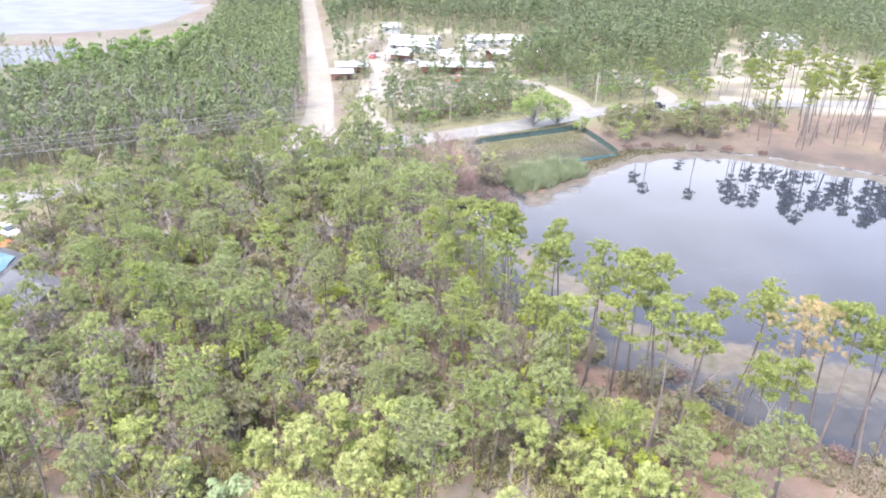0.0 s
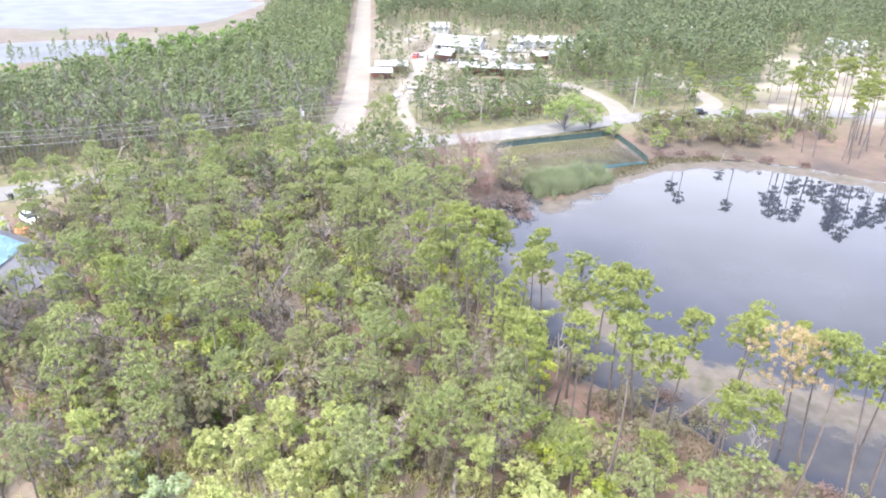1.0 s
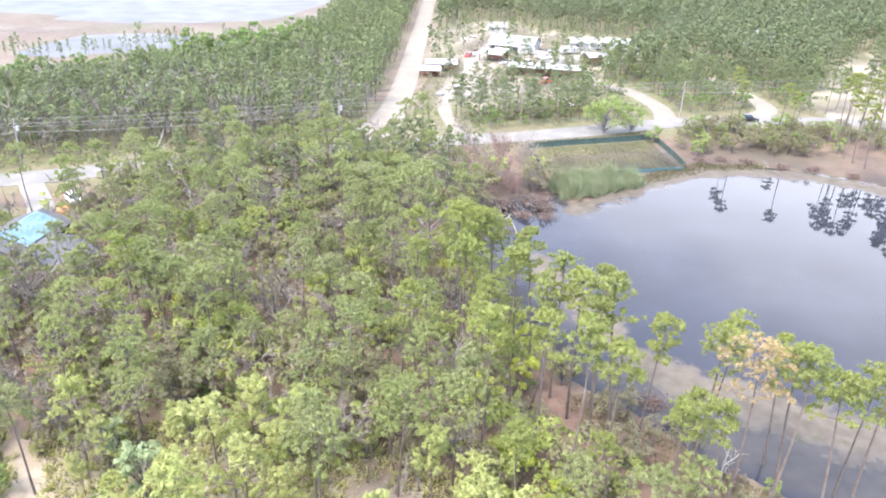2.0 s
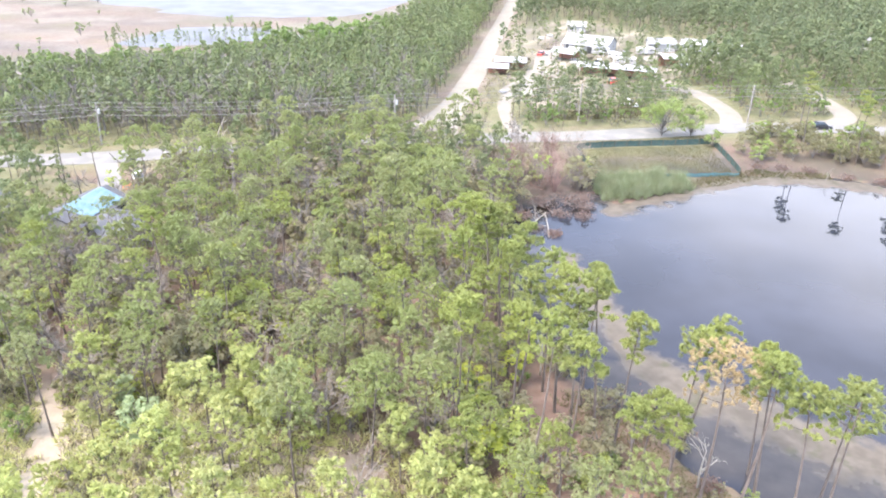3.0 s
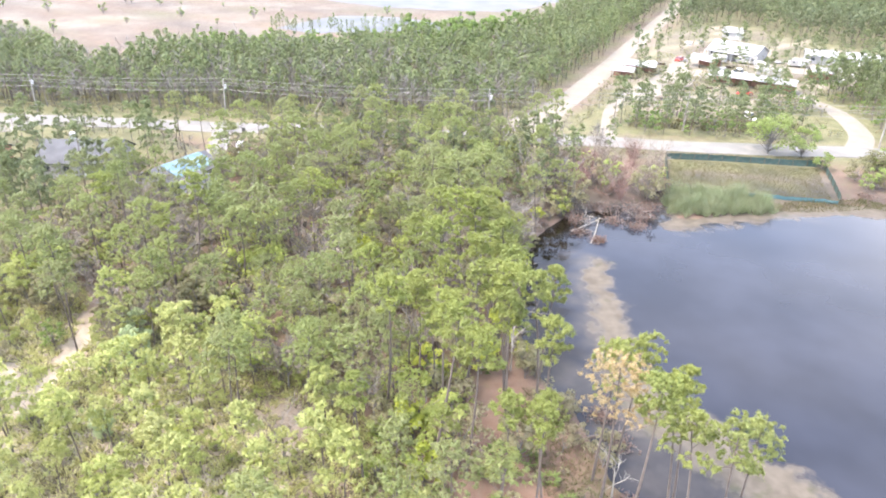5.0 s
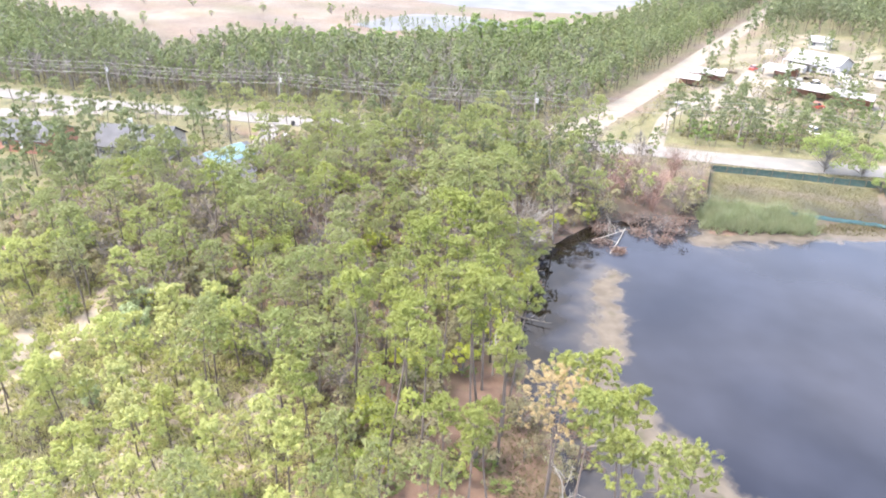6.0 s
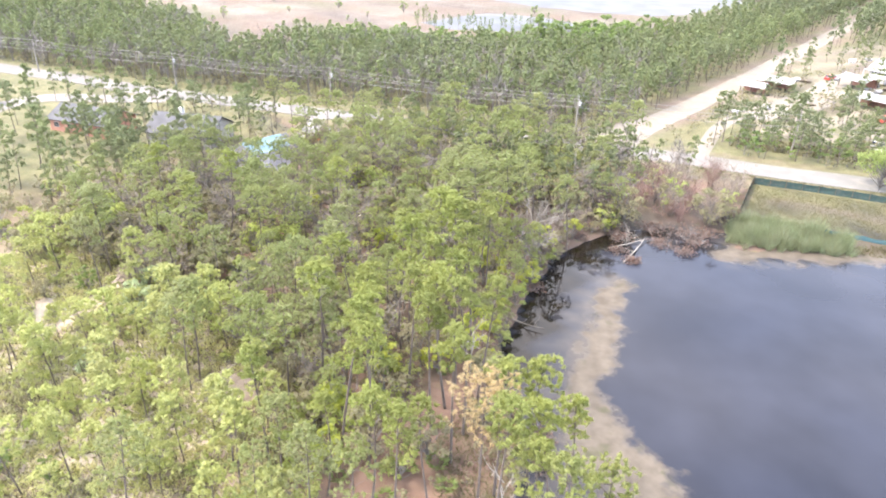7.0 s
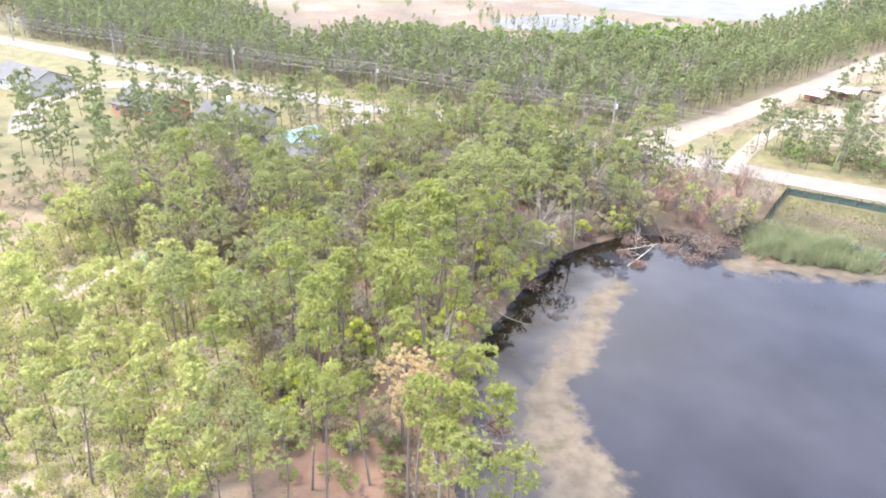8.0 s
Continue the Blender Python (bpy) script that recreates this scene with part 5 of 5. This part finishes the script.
def palmetto(seed):
    q = np.random.RandomState(seed)
    pieces = []
    for i in range(11):
        a, up_ = i * 2.4, q.uniform(0.5, 1.2)
        base = np.array([math.cos(a) * 0.5, math.sin(a) * 0.5, up_ * 0.8])
        out = np.array([math.cos(a), math.sin(a), 0.55])
        across = np.array([-math.sin(a), math.cos(a), 0])
        k = np.linspace(-1.1, 1.1, 11)
        d = np.cos(k)[:, None] * out + np.sin(k)[:, None] * across
        pieces.append(blades(np.repeat(base[None], 11, 0), d, 0.75, 0.1, q))
        pieces.append(tube([(0, 0, 0), base * 0.6, base], [0.02, 0.015, 0.01], 3))
    return gather(pieces)


v, f = palmetto(3)
palm = tagged(new("palmetto", np_mesh("palmetto", v, f, [LEAF_FRESH])), "low green fan palmetto on red pine straw", "palm", "palmettos")
palm.matrix_world = pose(20.5, 51.5, ground_z(20.5, 51.5))
for x, y, s_ in ((18.8, 53.2, 1.0), (21.8, 54.0, 1.2), (19.6, 50.0, 0.9), (16.5, 48.2, 1.0), (13.2, 46.0, 0.9), (24.5, 53.0, 1.1), (11.0, 63.5, 1.0), (17.5, 57.5, 1.0), (8.5, 48.0, 1.0), (27.0, 52.0, 0.9), (22.5, 47.5, 1.1), (24.8, 48.5, 1.0), (18.0, 45.5, 1.0), (21.5, 44.0, 0.9)):
    copy_thing(palm, pose(x, y, ground_z(x, y), 0, 0, rng.uniform(0, 360)) @ Matrix.Diagonal((s_, s_, s_, 1)))

# ---- houses ----
BRICK = rough_mat("red_brick_wall", (0.3, 0.14, 0.1), (0.4, 0.2, 0.15), 0.8, 9.0)
SIDING = rough_mat("pale_siding", (0.279, 0.27, 0.256), (0.335, 0.326, 0.311), 0.5, 6.0)
SHINGLE = rough_mat("grey_shingles", (0.045, 0.047, 0.054), (0.075, 0.077, 0.086), 0.6, 7.0, 0.9)
METAL_ROOF = rough_mat("white_metal_roof", (0.188, 0.188, 0.188), (0.235, 0.235, 0.239), 0.4, 5.0, 0.45, dirt=(0.141, 0.132, 0.126))
TARP = rough_mat("blue_tarp_cloth", (0.06, 0.125, 0.165), (0.1, 0.17, 0.21), 1.2, 6.0, 0.4)
TRIM = rough_mat("white_trim_paint", (0.422, 0.422, 0.409), (0.496, 0.496, 0.484), 2.0, 9.0, 0.6)
glass_m = Mat("window_glass", 0.08)
glass_m.bsdf.inputs["IOR"].default_value = 1.5
GLASS = glass_m.done((0.04, 0.05, 0.06))


def gable(w, d, h, rise, over=0.45, thick=0.16):
    """A gable roof with the ridge along x."""
    b = bmesh.new()
    prof = [(-d / 2 - over, h - over * rise / (d / 2)), (0, h + rise), (d / 2 + over, h - over * rise / (d / 2))]
    rows = []
    for x in (-w / 2 - over, w / 2 + over):
        rows.append([b.verts.new((x, y, z)) for y, z in prof] + [b.verts.new((x, y, z + thick)) for y, z in reversed(prof)])
    n = len(rows[0])
    for i in range(n):
        b.faces.new((rows[0][i], rows[0][(i + 1) % n], rows[1][(i + 1) % n], rows[1][i]))
    b.faces.new(rows[0])
    b.faces.new(rows[1][::-1])
    return b


def shell(w, d, h, rise):
    """Four walls with gable ends."""
    b = box(-w / 2, -d / 2, -0.3, w / 2, d / 2, h)
    for x0, x1 in ((-w / 2, -w / 2 + 0.2), (w / 2 - 0.2, w / 2)):
        a = [b.verts.new((x, y, z)) for x in (x0, x1) for y, z in ((-d / 2, h + 0.002), (d / 2, h + 0.002), (0, h + rise - 0.02))]
        b.faces.new(a[:3])
        b.faces.new(a[3:][::-1])
        for i, j in ((0, 1), (1, 2), (2, 0)):
            b.faces.new((a[i], a[j], a[j + 3], a[i + 3]))
    return b


def house(x, y, turn, w, d, h, rise, wall, roof, label, tarp=False, chimney=False, veranda=False):
    root = tagged(new("house"), label, "house", "houses")
    part("wall", shell(w, d, h, rise), wall, root)
    r = part("roof", gable(w, d, h, rise), roof, root)
    if chimney:
        part("chimney", box(-w * 0.2, d * 0.12, h, -w * 0.2 + 0.8, d * 0.12 + 0.8, h + rise + 0.9, bevel=0.04), TRIM, r)
    if tarp:
        b = bmesh.new()
        slope = rise / (d / 2)
        rows = []
        for i in range(13):
            u = i / 12
            rows.append([b.verts.new((-w * 0.3 + u * w * 0.72, s * d * 0.5, h + rise - abs(s) * d * 0.5 * slope + 0.29 + 0.05 * math.sin(9 * u + 7 * s) + 0.03 * rng.normal())) for s in np.linspace(-0.95, 0.08, 12)])
        for p, q2 in zip(rows[:-1], rows[1:]):
            for k in range(11):
                b.faces.new((p[k], p[k + 1], q2[k + 1], q2[k]))
        part("tarp", b, TARP, r, "crumpled bright blue tarpaulin")
    n = max(2, int(w / 3.2))
    for sgn in (-1, 1):
        for i in range(n):
            cx = -w / 2 + (i + 0.5) * w / n
            y0 = sgn * d / 2
            if sgn < 0 and i == n // 2:
                dr = part("door", box(cx - 0.5, y0 - 0.05, 0.1, cx + 0.5, y0 + 0.05, 2.1, bevel=0.02), TRIM, root)
                part("door_handle", box(cx + 0.36, y0 - 0.1, 1.0, cx + 0.42, y0 - 0.05, 1.1), GALVANISED, dr)
                continue
            win = part("window", box(cx - 0.65, y0 - 0.06, 0.95, cx + 0.65, y0 + 0.06, 2.05, bevel=0.02), TRIM, root)
            for a, c2 in ((-0.58, -0.03), (0.03, 0.58)):
                part("pane", box(cx + a, y0 - 0.068, 1.02, cx + c2, y0 + 0.068, 1.98), GLASS, win)
    if veranda:
        part("veranda_roof", box(-w / 2, -d / 2 - 3.2, h - 0.45, w / 2, -d / 2 - 0.1, h - 0.3), roof, root)
        for i in range(6):
            px = -w / 2 + 0.2 + i * (w - 0.4) / 5
            part("post", box(px - 0.08, -d / 2 - 3.1, -0.3, px + 0.08, -d / 2 - 2.94, h - 0.45), TRIM, root)
    root.matrix_world = pose(x, y, ground_z(x, y) + 0.15, 0, 0, turn)
    return root


house(-101.5, 56, 32, 15, 9, 2.7, 2.2, BRICK, SHINGLE, "red brick bungalow with a dark grey shingle roof among pines")
house(-82, 70, 40, 14, 10, 2.7, 2.6, SIDING, SHINGLE, "low house with a grey shingle roof and white chimney", chimney=True)
house(-62.5, 76, 98, 12, 8, 2.5, 1.6, SIDING, SHINGLE, "small house with a blue tarpaulin over its grey roof", tarp=True)
house(-52.8, 73.6, -32, 8, 6, 2.4, 1.3, SIDING, SHINGLE, "low grey-roofed outbuilding beside the tarpaulin-covered house")
house(-140, 34, 25, 19, 11, 2.8, 2.4, SIDING, SHINGLE, "wide house with a pale grey roof beside a lawn")
house(-17, 257, -10, 16, 9, 3.0, 2.0, SIDING, METAL_ROOF, "large white metal-roofed house with an open veranda", veranda=True)
house(6, 268, 15, 9, 6, 2.5, 1.4, SIDING, METAL_ROOF, "small white-roofed cabin among pines")
house(18, 272, -5, 10, 6, 2.5, 1.3, SIDING, METAL_ROOF, "small white-roofed cabin among pines")
house(29, 268, 20, 8, 5, 2.5, 1.2, SIDING, METAL_ROOF, "small white-roofed cabin among pines")
house(71, 305, -8, 19, 9, 3.0, 1.6, SIDING, METAL_ROOF, "long white-roofed building behind pines")
house(123, 284, -20, 13, 8, 3.0, 1.8, SIDING, METAL_ROOF, "white-roofed house beside a sand clearing")
house(-29, 294, 8, 7, 5, 2.5, 1.4, SIDING, METAL_ROOF, "small pale shed with a white roof")


def open_shed(x, y, turn, w, d, h, label):
    root = tagged(new("open_shed"), label, "shed", "open sheds")
    part("roof", gable(w, d, h, 0.9, 0.5, 0.1), METAL_ROOF, root)
    for sx in (-1, 0, 1):
        for sy in (-1, 1):
            part("post", box(sx * (w / 2 - 0.15) - 0.08, sy * (d / 2 - 0.15) - 0.08, -0.3, sx * (w / 2 - 0.15) + 0.08, sy * (d / 2 - 0.15) + 0.08, h), FENCE_WOOD, root)
    part("back_wall", box(-w / 2 + 0.3, d / 2 - 0.45, -0.3, w / 2 - 0.3, d / 2 - 0.35, h - 0.02), BRICK, root, "rust-red board wall")
    root.matrix_world = pose(x, y, ground_z(x, y) + 0.1, 0, 0, turn)


open_shed(-34, 216, 12, 9, 5.5, 2.5, "open-sided shed with a white metal roof")
open_shed(-2, 218.5, 3, 22, 5, 2.6, "long low open shed under a pale metal roof")
open_shed(-35.5, 207, 12, 6, 3.5, 2.2, "open-sided shed with a white metal roof")
open_shed(-21, 236.5, -15, 8, 6, 2.6, "open-sided shed with a white metal roof")
open_shed(12, 241, 30, 7.5, 5, 3.0, "open-sided shed with a white metal roof")

# ---- vehicles and yard things ----
TYRE = rough_mat("tyre_rubber", (0.02, 0.02, 0.02), (0.04, 0.04, 0.04), 4.0, 12.0)


def paint(name, c):
    return rough_mat(name, tuple(x * 0.9 for x in c), c, 1.5, 7.0, 0.35)


WHITE_PAINT, BLACK_PAINT, RED_PAINT = paint("white_car_paint", (0.75, 0.75, 0.76)), paint("black_car_paint", (0.02, 0.02, 0.025)), paint("red_car_paint", (0.45, 0.06, 0.05))
LAMP_RED, LAMP_CLEAR = paint("red_lens", (0.4, 0.03, 0.03)), paint("clear_lens", (0.7, 0.7, 0.7))


def loft(sections):
    """A closed body from rings of (x, half width, low z, high z, inset of the top)."""
    b = bmesh.new()
    rings = []
    for x, hw, z0, z1, inset in sections:
        rings.append([b.verts.new((x, y, z)) for y, z in ((-hw, z0), (-hw, (z0 + z1) / 2), (-hw + inset, z1), (hw - inset, z1), (hw, (z0 + z1) / 2), (hw, z0))])
    for p, q2 in zip(rings[:-1], rings[1:]):
        for i in range(6):
            b.faces.new((p[i], p[(i + 1) % 6], q2[(i + 1) % 6], q2[i]))
    b.faces.new(rings[0])
    b.faces.new(rings[-1][::-1])
    return b


def car(x, y, turn, mat, label, tall=1.5, category="car", lift=0.12):
    root = tagged(new("car"), label, category, "parked vehicles")
    part("body", loft([(-2.25, 0.78, 0.35, 0.85, 0.1), (-2.1, 0.88, 0.28, 0.98, 0.1), (-0.9, 0.9, 0.26, 1.0, 0.08), (0.8, 0.9, 0.26, 0.98, 0.08), (1.9, 0.87, 0.28, 0.85, 0.12), (2.25, 0.72, 0.35, 0.7, 0.12)]), mat, root)
    cab = part("cabin", loft([(-1.95, 0.74, 0.95, 1.05, 0.04), (-1.5, 0.76, 0.95, tall, 0.14), (0.25, 0.76, 0.95, tall, 0.14), (1.05, 0.76, 0.95, 1.0, 0.04)]), GLASS, root, "dark glass cabin")
    part("roof", loft([(-1.45, 0.62, tall - 0.01, tall + 0.05, 0.06), (0.2, 0.62, tall - 0.01, tall + 0.05, 0.06)]), mat, cab)
    for sx in (-1.4, 1.4):
        for sy in (-0.82, 0.82):
            b = cylinder(0.33, 0.33, -0.11, 0.11, 0, 0, 16)
            bmesh.ops.rotate(b, verts=b.verts, matrix=Matrix.Rotation(math.pi / 2, 3, "X"))
            bmesh.ops.translate(b, verts=b.verts, vec=(sx, sy, 0.33))
            wheel = part("wheel", b, TYRE, root)
            b = cylinder(0.19, 0.19, -0.12, 0.12, 0, 0, 12)
            bmesh.ops.rotate(b, verts=b.verts, matrix=Matrix.Rotation(math.pi / 2, 3, "X"))
            bmesh.ops.translate(b, verts=b.verts, vec=(sx, sy, 0.33))
            part("rim", b, GALVANISED, wheel)
    for sy in (-0.58, 0.58):
        part("headlight", box(2.14, sy - 0.14, 0.55, 2.27, sy + 0.14, 0.68, bevel=0.02), LAMP_CLEAR, root)
        part("tail_light", box(-2.27, sy - 0.12, 0.65, -2.18, sy + 0.12, 0.85, bevel=0.02), LAMP_RED, root)
    root.matrix_world = pose(x, y, ground_z(x, y) + lift, 0, 0, turn)


car(-68.5, 94.5, -35, WHITE_PAINT, "white car parked on grass beside a drive", lift=0.0)
car(50.5, 182, 18, BLACK_PAINT, "black car standing on the paved road", 1.7)
car(-1, 208, 60, RED_PAINT, "red car parked in the cluttered yard", 1.7, lift=0.0)
car(-9, 232, 20, WHITE_PAINT, "white van parked in the cluttered yard", 1.9, "van", lift=0.0)


car(6.5, 185, -30, WHITE_PAINT, "white pickup parked under pines in the yard", 1.7, "pickup", lift=0.0)
car(-30, 240, 80, RED_PAINT, "small red car beside a shed", 1.5, lift=0.0)


def trailer(x, y, turn, mat, label, length=5.0, tall=2.5):
    root = tagged(new("camper_trailer"), label, "trailer", "yard trailers")
    part("body", box(-length / 2, -1.1, 0.5, length / 2, 1.1, tall, bevel=0.18), mat, root)
    part("door", box(-0.4, -1.13, 0.55, 0.3, -1.08, 2.2), TRIM, root)
    for a in (-length * 0.32, length * 0.28):
        w = part("window", box(a - 0.4, -1.125, 1.4, a + 0.4, -1.09, 1.95), TRIM, root)
        part("pane", box(a - 0.34, -1.135, 1.45, a + 0.34, -1.1, 1.9), GLASS, w)
    for sy in (-0.95, 0.95):
        b = cylinder(0.34, 0.34, -0.1, 0.1, 0, 0, 14)
        bmesh.ops.rotate(b, verts=b.verts, matrix=Matrix.Rotation(math.pi / 2, 3, "X"))
        bmesh.ops.translate(b, verts=b.verts, vec=(0, sy, 0.34))
        part("wheel", b, TYRE, root)
    part("hitch", box(length / 2, -0.06, 0.5, length / 2 + 1.2, 0.06, 0.6), GALVANISED, root)
    root.matrix_world = pose(x, y, ground_z(x, y), 0, 0, turn)


for x, y, tn, ln in ((-12, 250, 10, 6), (-6, 244, -40, 5), (-2, 236, 15, 7), (-20, 247, -10, 5), (2, 257, 30, 6), (10, 268, 20, 6)):
    trailer(x, y, tn, SIDING, "off-white camper trailer in a cluttered sandy yard", ln)


def sheet_stack(x, y, turn, w, d, n, mat, label):
    root = tagged(new("sheet_stack"), label, "sheet stack", "yard stacks")
    for i in range(n):
        o = rng.normal(size=2) * 0.12
        part("sheet", box(-w / 2 + o[0], -d / 2 + o[1], i * 0.14, w / 2 + o[0], d / 2 + o[1], i * 0.14 + 0.1), mat, root)
    root.matrix_world = pose(x, y, ground_z(x, y), 0, 0, turn)


for i in range(60):
    x, y = rng.uniform(-38, 30), rng.uniform(182, 285)
    if not inside(YARD, np.array([(x, y)]))[0] or np.hypot(x + 17, y - 257) < 12 or abs(y - 221) < 8 or np.hypot(x + 32, y - 290) < 7:
        continue
    sheet_stack(x, y, rng.uniform(0, 180), rng.uniform(1.5, 3.5), rng.uniform(1.0, 2.0), 3 + i % 4, (METAL_ROOF, TRIM, FENCE_WOOD)[i % 3],
                ("stack of pale metal sheets on sand", "stack of white boards on sand", "stack of brown planks on sand")[i % 3])

# bin and orange tarp bundle by the western drive
bin_root = tagged(new("wheelie_bin"), "dark wheeled rubbish bin at the roadside", "bin")
part("body", loft([(-0.28, 0.26, 0.05, 1.0, 0.0), (0.3, 0.3, 0.05, 1.0, 0.0)]), TYRE, bin_root)
part("lid", box(-0.32, -0.32, 1.0, 0.34, 0.32, 1.07, bevel=0.02), TYRE, bin_root)
bin_root.matrix_world = pose(-77.5, 102.5, ground_z(-77.5, 102.5))
ORANGE = rough_mat("orange_cover", (0.5, 0.14, 0.05), (0.6, 0.2, 0.08), 2.0, 8.0, 0.6)
bm = bmesh.new()
bmesh.ops.create_icosphere(bm, subdivisions=3, radius=1.0)
for vert in bm.verts:
    n = noise.noise(vert.co * 1.7)
    vert.co = Vector((vert.co.x * 1.3, vert.co.y * 0.9, max(-0.1, vert.co.z) * 0.8)) * (1 + 0.22 * n)
# stand-in mound for an unidentified orange thing; no mower is modelled
mower = tagged(part("covered_mower", bm, ORANGE), "low orange tarpaulin bundle on grass", "mower")
mower.matrix_world = pose(-67.5, 91, ground_z(-67.5, 91) + 0.05)
